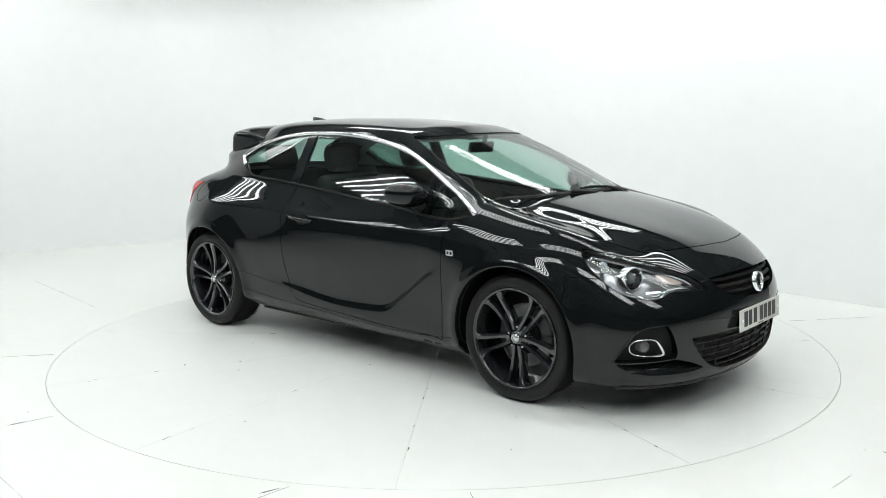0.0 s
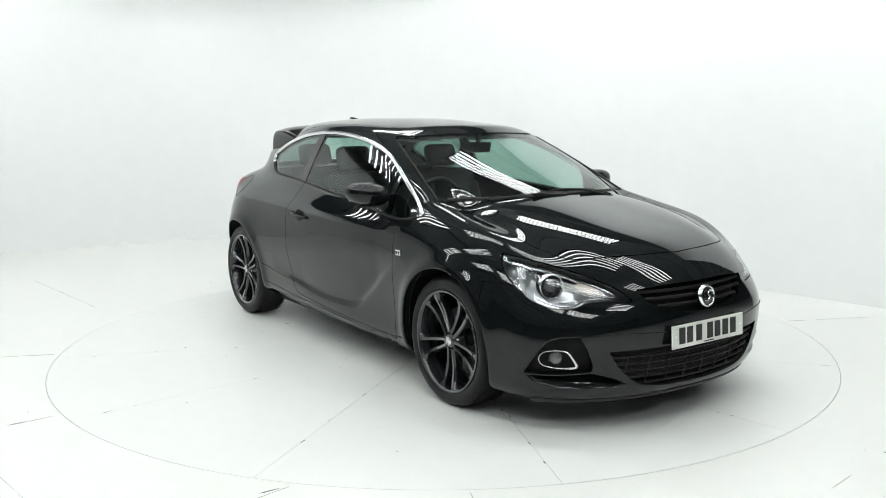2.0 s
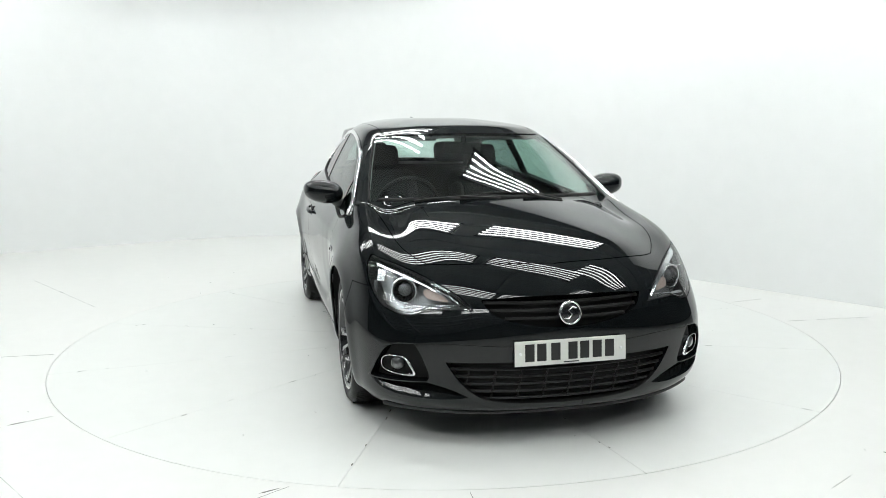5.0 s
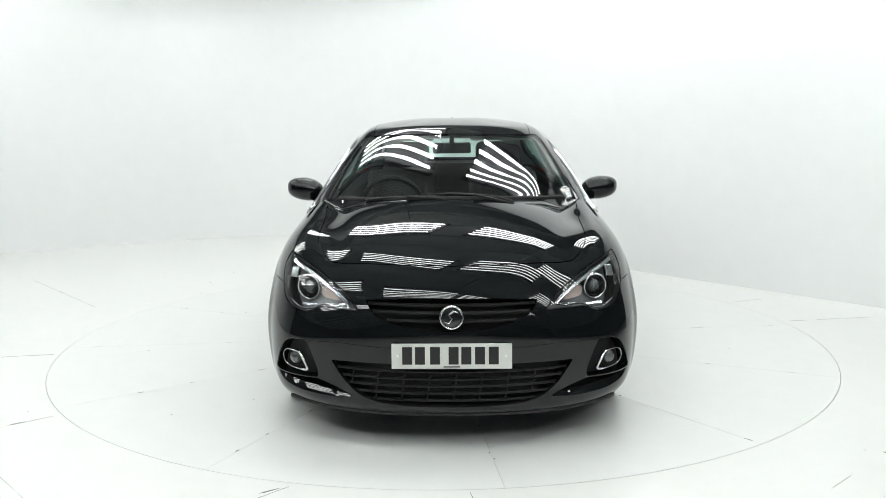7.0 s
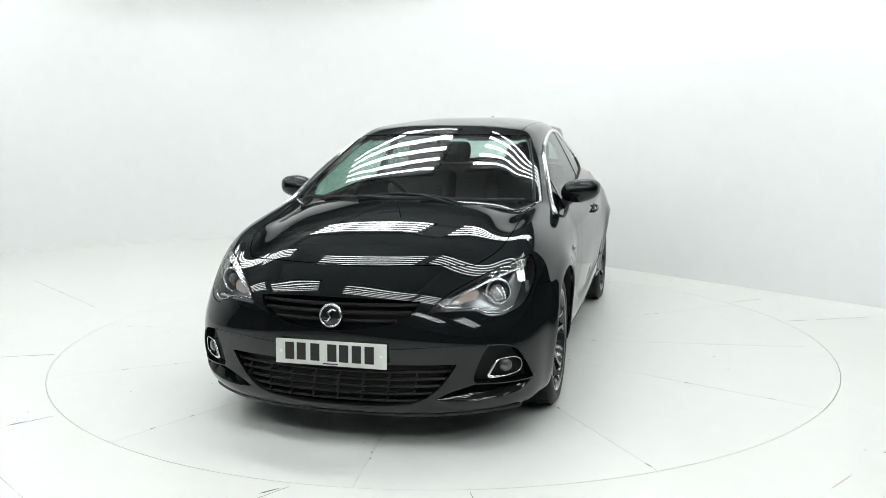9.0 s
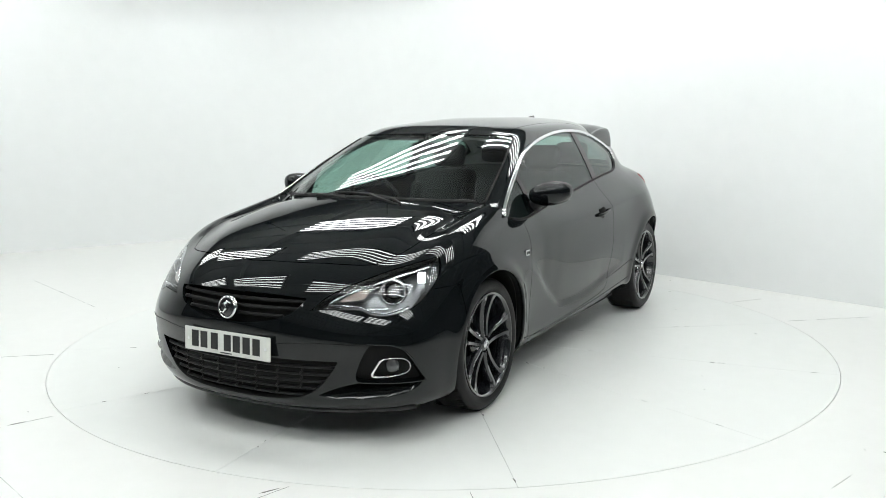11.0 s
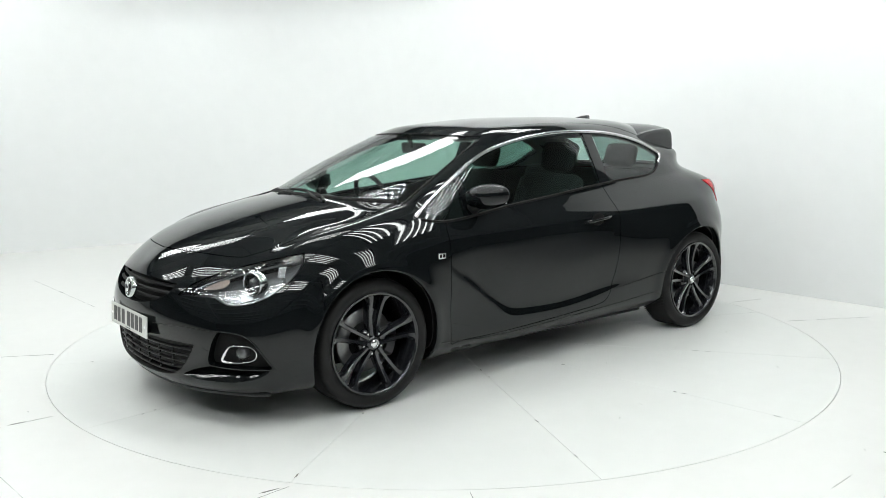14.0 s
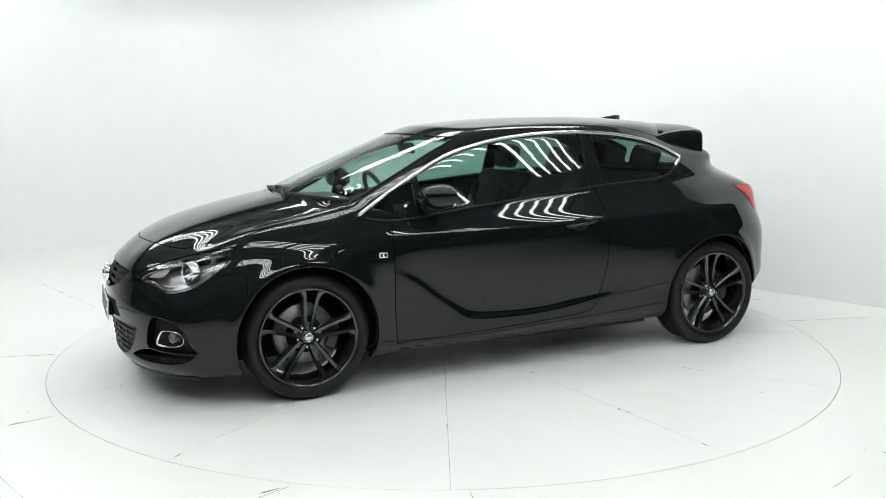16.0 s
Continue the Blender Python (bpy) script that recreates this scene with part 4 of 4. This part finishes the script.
for flip in (False, True):
    sg = -1 if flip else 1
    head = part("headlamp", to_mesh("headlamp", lamp, flip=flip, inward=0.001), M_LENS, car, "clear headlamp with round projector")
    head.visible_shadow = False
    part("lamp_housing", to_mesh("lamp_housing", lamp, flip=flip, inward=0.085), M_LAMPBOWL, head, "silver lamp reflector")
    part("lamp_surround", to_mesh("lamp_surround", lamp, flip=flip, inward=0.003, edge=0.086, face=False), M_DARK, head, "black lamp surround")
    m = pose(1.912, sg * .668, .690, 0, 0, sg * 20) @ pose(0, 0, 0) @ Matrix.Scale(.9, 4)
    lathe_part("projector_ring", [(.050, -.03), (.058, .012), (.062, .016), (.067, .012), (.072, -.03)], m, M_CHROME, head, "chrome projector ring")
    lathe_part("projector_bezel", [(.040, -.03), (.046, .004), (.052, .010), (.054, -.02)], m, M_DARK, head)
    lathe_part("projector_lens", [(0.0, .022), (.016, .019), (.030, .010), (.040, -.006), (.043, -.02)], m, M_FOGGLASS, head, "glass projector lens")
    blade = [(.50, .640), (.56, .643), (.60, .636), (.64, .618), (.70, .613), (.755, .637)]
    bent([(surface_x(y, z) - .022, sg * y, z) for y, z in cubic(blade, np.linspace(0, 5, 24))], .0055, "light_blade", M_SATIN, head, "silver light blade", flat=.6)
    edge_top = [(.432, .655), (.486, .698), (.556, .737), (.636, .774), (.710, .800), (.775, .823)]
    bent([(surface_x(y, z) - .018, sg * y, z) for y, z in cubic(edge_top, np.linspace(0, 5, 24))], .005, "upper_bezel", M_DARK, head)
    bm = bmesh.new()
    ring_pts = [(.505, .664), (.545, .664), (.592, .676), (.590, .708), (.535, .690)]
    o = cubic(np.array(ring_pts[-2:] + ring_pts + ring_pts[:3], float), np.arange(40) / 8 + 2)
    vs = [bm.verts.new((surface_x(y, z) - .030, sg * y, z)) for y, z in o]
    bm.faces.new(vs if sg > 0 else vs[::-1])
    part("indicator", bm, M_AMBER, head, "pale amber indicator")
    guide = [(.560, .648), (.500, .652), (.462, .655), (.478, .676), (.520, .700), (.575, .722), (.640, .744)]
    bent([(surface_x(y, z) - .030, sg * y, z - .006) for y, z in cubic(guide, np.linspace(0, 6, 40))], .0055, "light_guide", M_SATIN, head, "silver light guide", flat=.5)
    strip = cubic(edge_top, np.linspace(.5, 4.9, 40))
    bm = bmesh.new()
    rows = [[bm.verts.new(p) for p in ((surface_x(y, z) - .062, sg * y, z - .004), (surface_x(y, z - .018) - .036, sg * y, z - .018), (surface_x(y, z - .034) - .024, sg * y, z - .034), (surface_x(y, z - .036) - .050, sg * y, z - .038))] for y, z in strip]
    for p, q in zip(rows, rows[1:]):
        for j in range(3):
            bm.faces.new((p[j], q[j], q[j + 1], p[j + 1]))
    bmesh.ops.recalc_face_normals(bm, faces=bm.faces)
    smooth(bm, 50)
    part("upper_reflector", bm, M_SATIN, head, "bright silver upper reflector")
    for y, z, wd, ht, dep, tilt in ((.755, .745, .040, .055, .046, -24), (.786, .700, .018, .055, .040, -14), (.650, .630, .090, .014, .032, -50)):
        bm = bmesh.new()
        add_box(bm, (0, 0, 0), (.006, wd, ht), bevel=.002)
        part("reflector_facet", bm, M_SATIN, head, "silver reflector facet").matrix_basis = pose(surface_x(y, z) - dep, sg * y, z, 0, tilt, sg * 28)
    part("tail_lamp", to_mesh("tail_lamp", tail, flip=flip, inward=-0.004, edge=.02), M_RED, car, "red tail lamp")

    # fog lamp in its pocket
    fog = part("fog_pocket", to_mesh("fog_pocket", pocket, flip=flip, inward=0.045), M_DARK, car, "black fog lamp pocket")
    part("pocket_wall", to_mesh("pocket_wall", pocket, flip=flip, inward=0.0, edge=0.046, face=False), M_PAINT, fog)
    bez = [(.790, .388), (.772, .412), (.735, .418), (.700, .412), (.680, .385), (.662, .350), (.672, .336), (.720, .334), (.768, .342), (.788, .360)]
    o = outline(bez)
    bent([(surface_x(y, z) - .016, sg * y, z) for y, z in o[::2]], [.0020 + .0055 * float(np.clip((.712 - y) / .03, 0, 1)) for y, z in o[::2]], "fog_bezel", M_CHROME, fog, "chrome fog lamp bezel", closed=True)
    lathe_part("fog_lens", [(0, .012), (.016, .010), (.030, .002), (.033, -.01), (.036, -.03)], pose(surface_x(.725, .378) - .034, sg * .727, .378, 0, 0, sg * 24), M_FOGGLASS, fog, "clear fog lamp lens")

# gloss winglets under the fog lamps: hollow planes that face upwards
wv, wn, wt = winglet
low = np.interp(wv[:, 1], [.44, .52, .62, .72, .79, .84], [.246, .234, .232, .238, .258, .297])
rise = np.maximum(wv[:, 2] - low, 0)
hollow = wv - np.array([[1.0, 0.25, 0.0]]) * (rise * .95 * np.clip((.842 - wv[:, 1]) / .05, 0.15, 1))[:, None]
hollow = (hollow, grid_normals(hollow, wt, np.tile([0.0, 1.0, 0.0], (len(wv), 1))), wt)
for flip in (False, True):
    wl = part("bumper_winglet", to_mesh("bumper_winglet", hollow, flip=flip), M_PAINT, car, "gloss black bumper winglet")
    part("winglet_wall", to_mesh("winglet_wall", winglet, flip=flip, edge=0.075, face=False), M_PAINT, wl)
for sg in (1, -1):
    ln = cubic([(.655, .488), (.71, .482), (.752, .472), (.788, .440), (.815, .380), (.838, .304)], np.linspace(0, 5, 30))
    bent([(surface_x(y, z) - .001, sg * y, z) for y, z in ln], .004, "pocket_rim", M_PAINT, car, flat=.7)

# ---- grilles ----
ug = part("upper_grille", to_mesh("upper_grille", ugrille, both=True, inward=0.05), M_DARK, car, "black upper grille")
part("grille_frame", to_mesh("grille_frame", ugrille, both=True, edge=0.05, face=False), M_PAINT, ug)


def width_at(poly, z):
    P = np.asarray(poly)
    ys = []
    for a, b in zip(P, np.roll(P, -1, 0)):
        if (a[1] - z) * (b[1] - z) < 0:
            ys.append(abs(a[0] + (z - a[1]) / (b[1] - a[1]) * (b[0] - a[0])))
    return max(ys) if ys else 0


for z, r in ((.600, .0055), (.634, .006), (.666, .0055)):
    w = width_at(UPPER_GRILLE, z) - .004
    bent([(surface_x(y, z) - .022, y, z) for y in np.linspace(-w, w, 40)], r, "grille_slat", M_DARK, ug, flat=1.6)
lg = part("lower_grille", to_mesh("lower_grille", lgrille, both=True, inward=0.055), M_DARK, car, "black lower grille mesh")
part("grille_frame", to_mesh("grille_frame", lgrille, both=True, edge=0.055, face=False), M_DARK, lg)
levels = [.240, .274, .308, .342, .376]
for k, z in enumerate(levels):
    w = width_at(LOWER_GRILLE, z) - .003
    bent([(surface_x(y, z) - .022, y, z) for y in np.linspace(-w, w, 36)], .0046, "grille_slat", M_GRILLE, lg, flat=1.8, n=6)
    if k + 1 < len(levels):
        z2 = levels[k + 1]
        for i in range(-5, 6):
            y = i * .115 + .012 + .005 * k
            if abs(y) > w - .014:
                continue
            x = surface_x(y, (z + z2) / 2)
            bent([(x - .016, y - .016, z + .001), (x - .018, y - .005, z + .013), (x - .022, y - .002, z2 - .002)], [.0042, .0046, .0036], "grille_bar", M_GRILLE, lg, n=6)

# badge
bd = lathe_part("badge", [(0, .002), (.040, .004), (.046, .001), (.046, -.02)], pose(2.277, 0, .624, 0, -8, 0), M_RIM, car, "round chrome badge")
bm = bmesh.new()
add_lathe(bm, [(.043, -.01), (.043, .006), (.047, .010), (.052, .007), (.054, -.012)], 48, "X")
smooth(bm, 50)
part("badge_ring", bm, M_CHROME, bd)
bent([(.008, .026, .02), (.009, .008, .026), (.010, -.012, .012), (.010, .004, -.004), (.009, -.010, -.024), (.008, -.03, -.02)], [.006, .010, .012, .011, .009, .005], "badge_emblem", M_CHROME, bd, flat=.4)

# number plate
bm = bmesh.new()
add_box(bm, (0, 0, 0), (.008, .520, .111), bevel=.003)
plate = part("number_plate", bm, M_PLATE, car, "white number plate with dark character bars")
plate.matrix_basis = pose(2.293, 0, .457, 0, -3, 0)
for y in (-.192, -.137, -.072, .008, .063, .122, .181):
    bm = bmesh.new()
    add_box(bm, (.0045, y, .003), (.0015, .043, .077), bevel=.0004)
    part("character_bar", bm, M_INK, plate)
bm = bmesh.new()
add_box(bm, (.0045, 0, -.046), (.0012, .07, .005))
part("small_print_bar", bm, M_INK, plate)
for y in (-.235, .235):
    bm = bmesh.new()
    add_lathe(bm, [(0, .007), (.005, .0065), (.007, .004)], 16, "X", (0, y, 0))
    part("screw_cap", bm, M_WALL, plate)
bm = bmesh.new()
add_box(bm, (2.262, 0, .455), (.05, .40, .08), bevel=.006)
part("plate_holder", bm, M_DARK, car)
for sg in (1, -1):
    ln = cubic([(.265, .484), (.38, .490), (.50, .494), (.60, .488), (.66, .484)], np.linspace(0, 4, 30))
    bent([(surface_x(y, z) + .0005, sg * y, z) for y, z in ln], .0022, "bumper_joint", M_DARK, car, n=6)
# splitter under the bumper
bm = bmesh.new()
lipline = [(2.205, 0), (2.185, .28), (2.105, .53), (1.965, .73), (1.91, .765)]
o = cubic(np.array([(x, -y) for x, y in lipline[:0:-1]] + lipline, float), np.linspace(0, 8, 49))
add_tube(bm, [(x - .012, y, .166) for x, y in o], .014, 8, .7)
smooth(bm)
part("front_splitter", bm, M_TRIM, car, "black lip under the bumper")


# ---- mirrors, handles, small side parts ----
def mirror(sg):
    bm = bmesh.new()
    bmesh.ops.create_uvsphere(bm, u_segments=40, v_segments=24, radius=1)
    for v in bm.verts:
        x, y, z = v.co
        # flat glass side behind, fuller in front and outside
        fx = .105 if x > 0 else .060
        k = 1 - .18 * max(-y, 0)
        e = 1.0 / max((abs(x) ** 2.6 + abs(y) ** 2.6 + abs(z) ** 2.6) ** (1 / 2.6), 1e-6)
        v.co = (x * e * fx - .035 * y * abs(y), sg * y * e * .112, z * e * .070 * k * (1 - .12 * y) + .012 * y)
    if sg < 0:
        bmesh.ops.reverse_faces(bm, faces=bm.faces)
    smooth(bm)
    h = part("door_mirror", bm, M_PAINT, car, "gloss black door mirror")
    h.matrix_basis = pose(.605, sg * .900, 1.047)
    bm = bmesh.new()
    add_box(bm, (0, 0, 0), (.012, .15, .082), bevel=.005)
    q = part("mirror_glass", bm, M_CHROME, h, "mirror glass")
    q.matrix_basis = pose(-.050, sg * .012, 0)
    bent([(.645, sg * .79, .965), (.635, sg * .82, .985), (.62, sg * .855, 1.005), (.61, sg * .88, 1.02)], [.042, .034, .028, .03], "mirror_arm", M_TRIM, car, flat=.7)


for sg in (1, -1):
    mirror(sg)
    d = doors[sg < 0]
    y0 = surface_y(-.307, .846)
    bm = bmesh.new()
    bmesh.ops.create_uvsphere(bm, u_segments=24, v_segments=12, radius=1)
    bmesh.ops.scale(bm, vec=(.058, .006, .040), verts=bm.verts)
    smooth(bm)
    cup = part("handle_cup", bm, M_DARK, d, "dark handle recess")
    cup.matrix_basis = pose(-.302, sg * (y0 + .001), .846)
    pts = [(-.415, .002), (-.40, .016), (-.35, .026), (-.29, .028), (-.235, .024), (-.205, .014), (-.198, .002)]
    bent([(x, sg * (y0 + y), .858 - .018 * (x + .415) / .2) for x, y in pts], [.010, .013, .014, .014, .014, .013, .010], "door_handle", M_PAINT, d, "gloss black door handle", flat=.7)
    y0 = surface_y(.938, .75)
    bm = bmesh.new()
    add_box(bm, (0, 0, 0), (.050, .008, .032), bevel=.003)
    b = part("side_badge", bm, M_CHROME, car, "small chrome side badge")
    b.matrix_basis = pose(.938, sg * (y0 + .002), .752)
    for k in (-1, 1):
        bm = bmesh.new()
        add_box(bm, (k * .011, sg * .0045, 0), (.013, .002, .017), bevel=.0006)
        part("badge_mark", bm, M_DARK, b)
    # dark line of the sill trim
    sl = cubic([(.93, .272), (.5, .243), (0, .262), (-.5, .285), (-.93, .315)], np.linspace(0, 4, 30))
    bent([(x, sg * (surface_y(x, z) + .0005), z) for x, z in sl], .0022, "sill_joint", M_DARK, car, n=6)
    sl = cubic([(-.43, .388), (-.6, .402), (-.8, .424), (-.962, .446)], np.linspace(0, 3, 20))
    bent([(x, sg * (surface_y(x, z) + .0005), z) for x, z in sl], .0022, "sill_joint", M_DARK, car, n=6)
    for x, z in ((.80, .215), (.72, .217)):
        bm = bmesh.new()
        add_box(bm, (x, sg * (surface_y(x, z) + .0005), z), (.06, .004, .008), bevel=.001)
        part("jacking_mark", bm, M_DARK, car)
# filler flap on the right side
lp = [(-1.50 + .085 * math.cos(w), .965 + .075 * math.sin(w)) for w in np.linspace(0, 2 * math.pi, 40, endpoint=False)]
bent([(x, -(surface_y(x, z) + .0003), z) for x, z in lp], .002, "filler_flap_joint", M_DARK, car, n=6, closed=True)


# ---- roof: fin, spoiler ----
bm = bmesh.new()
rows = []
for x, h, w in ((-1.0, .0, .010), (-1.035, .010, .018), (-1.07, .025, .020), (-1.125, .042, .019), (-1.17, .053, .016), (-1.200, .058, .012), (-1.190, .030, .012), (-1.186, .0, .012)):
    z0 = 1.457 - .03 * (-1.0 - x) / .2
    rows.append([bm.verts.new(p) for p in ((x, -w, z0 - .01), (x, -w * .5, z0 + h * .8), (x, 0, z0 + h), (x, w * .5, z0 + h * .8), (x, w, z0 - .01))])
for a, b in zip(rows, rows[1:]):
    for j in range(4):
        bm.faces.new((a[j], b[j], b[j + 1], a[j + 1]))
bm.faces.new(rows[0][::-1])
bm.faces.new(rows[-1])
smooth(bm, 40)
part("roof_aerial", bm, M_PAINT, car, "black fin aerial")

bm = bmesh.new()
rows = []
for i in range(61):
    w = -1 + 2 * i / 60
    a = min(abs(w) / .72, 1.0)
    t = max(abs(w) - .72, 0) / .28
    y = math.copysign(.485 * a + .045 * math.sin(t * math.pi / 2), w)
    drop = .034 * a ** 5 + .150 * (1 - math.cos(t * math.pi / 2)) ** 1.2
    lead = -1.08 - .12 * t ** 1.5
    tail_x = -1.525 + .004 * a ** 2 + .015 * t
    th = .034 * (1 - .4 * t)
    run = lead - tail_x
    top = [(lead, 1.428), (lead - run * .3, 1.433), (lead - run * .6, 1.431), (lead - run * .85, 1.424), (tail_x + .012, 1.416), (tail_x, 1.408), (tail_x, 1.404 - th * .6), (tail_x + .012, 1.402 - th * .8), (lead - run * .6, 1.40 - th * .5), (lead - run * .2, 1.395)]
    slope = .05 * t
    dip = .075 * a ** 2.2
    rows.append([bm.verts.new((x, y, z - drop - dip * max((x - tail_x) / run, 0) ** 1.5 * (1 - t) + slope * (x - tail_x))) for x, z in top])
for p, q in zip(rows, rows[1:]):
    for j in range(9):
        bm.faces.new((p[j], q[j], q[j + 1], p[j + 1]))
bm.faces.new(rows[0])
bm.faces.new(rows[-1][::-1])
bmesh.ops.recalc_face_normals(bm, faces=bm.faces)
smooth(bm, 60)
sp = part("roof_spoiler", bm, M_PAINT, car, "gloss black roof spoiler")


# ---- wipers and cowl ----
for arm in ([(.33, 1.026), (.24, 1.050), (.12, 1.062), (.0, 1.068), (-.12, 1.064)], [(-.02, 1.052), (-.12, 1.056), (-.24, 1.052), (-.36, 1.044), (-.47, 1.03)]):
    w = bent([(screen_x(y, z) + .012, y, z) for y, z in cubic(arm, np.linspace(0, 4, 20))], [.0055] * 20, "wiper_blade", M_DARK, car, "black wiper", n=6, flat=1.6)
    bent([(screen_x(arm[0][0], arm[0][1]) + .022, arm[0][0], arm[0][1] - .012), (screen_x(arm[2][0], arm[2][1]) + .026, arm[2][0], arm[2][1] + .004)], [.012, .007], "wiper_arm", M_DARK, w, n=6)
bent([(screen_x(y, 1.03 + .02 * (1 - (y / .66) ** 2)) + .006, y, 1.022 + .024 * (1 - (y / .66) ** 2)) for y in np.linspace(-.64, .64, 41)], .010, "cowl_panel", M_DARK, car, "black cowl panel below the windscreen", flat=1.5)
cl = [(.695, 1.018), (.640, 1.17), (.556, 1.342)]
for sg in (1, -1):
    bent([(screen_x(y, z) + .001, sg * y, z) for y, z in cubic(cl, np.linspace(0, 2, 24))], .006, "screen_seal", M_DARK, car, n=6)
bent([(screen_x(y, 1.374 - .012 * (y / .5) ** 2) + .001, y, 1.376 - .012 * (y / .5) ** 2) for y in np.linspace(-.5, .5, 31)], .0022, "screen_seal", M_DARK, car, n=6)


# ---- interior ----
bm = bmesh.new()
rows = []
for i in range(25):
    y = -.66 + 1.32 * i / 24
    hump = .03 * math.exp(-((y + .36) / .16) ** 2) - .01 * math.exp(-(y / .12) ** 2)
    sec = [(1.10, .96), (.98, .975 + hump * .4), (.86, .965 + hump), (.76, .935 + hump), (.70, .88), (.69, .78), (.74, .62), (.80, .45)]
    rows.append([bm.verts.new((x, y, z)) for x, z in sec])
for p, q in zip(rows, rows[1:]):
    for j in range(7):
        bm.faces.new((p[j], p[j + 1], q[j + 1], q[j]))
smooth(bm, 50)
part("dashboard", bm, M_DASH, car, "charcoal dashboard")
bm = bmesh.new()
ring_p = [(.0, .185 * math.cos(w), .185 * math.sin(w)) for w in np.linspace(0, 2 * math.pi, 40, endpoint=False)]
add_tube(bm, ring_p, .016, 8, closed=True)
for w in (0, math.pi, -math.pi / 2):
    add_tube(bm, [(.03, .04 * math.cos(w), .04 * math.sin(w)), (.0, .18 * math.cos(w), .18 * math.sin(w))], .016, 6, .6)
add_lathe(bm, [(0, .0), (.06, .005), (.075, .03), (.05, .12)], 24, "X")
smooth(bm, 50)
part("steering_wheel", bm, M_DARK, car, "black steering wheel").matrix_basis = pose(.50, -.37, .94, 0, 24, 0)


def seat(x, y, wide=.50, head=True):
    bm = bmesh.new()
    add_box(bm, (0, 0, .50), (.50, wide, .16), bevel=.05)
    smooth(bm)
    s = part("seat", bm, M_CLOTH, car, "charcoal cloth seat")
    s.matrix_basis = pose(x, y, 0)
    bm = bmesh.new()
    add_box(bm, (0, 0, .31), (.13, wide, .64), bevel=.055)
    for k in (-1, 1):
        add_box(bm, (.05, k * (wide / 2 - .05), .28), (.10, .09, .48), bevel=.04)
    smooth(bm)
    b = part("backrest", bm, M_CLOTH, s)
    b.matrix_basis = pose(-.24, 0, .50, 0, -18, 0)
    for k in ((0,) if head else (-.32, .32)):
        bm = bmesh.new()
        add_box(bm, (-.005, k, .735), (.10, .26, .17), bevel=.045)
        smooth(bm)
        part("headrest", bm, M_CLOTH, s).matrix_basis = pose(-.24, 0, .50, 0, -18, 0)


seat(-.02, .37)
seat(-.02, -.37)
seat(-.72, 0, 1.15, False)
bm = bmesh.new()
add_box(bm, (0, 0, 0), (.03, .24, .07), bevel=.014)
add_box(bm, (.02, 0, .05), (.02, .03, .09), bevel=.006)
smooth(bm, 40)
part("rear_view_mirror", bm, M_DARK, car, "black rear-view mirror").matrix_basis = pose(.44, 0, 1.285, 0, 12, 0)
for y in (.30, -.30):
    bm = bmesh.new()
    add_box(bm, (.16, y, 1.345), (.15, .36, .018), Matrix.Rotation(.15, 4, "Y"), bevel=.007)
    part("sun_visor", bm, M_LINER, car)
bm = bmesh.new()
add_box(bm, (-1.45, 0, 1.0), (.55, 1.05, .02), bevel=.006)
part("parcel_shelf", bm, M_DASH, car)


# ---- what moves: the turntable and the car on it ----
def heading(t):
    return -41.112 - 7.0429 * t - 0.00819 * t * t


def motions():
    rows_table, rows_car = [], []
    for t in range(17):
        turn = pose(0, 0, 0, 0, 0, heading(t))
        rows_table.append((t, turn))
        rows_car.append((t, turn @ pose(-0.160, 0.067, 0.0)))
    walk(table, rows_table)
    walk(car, rows_car)


motions()
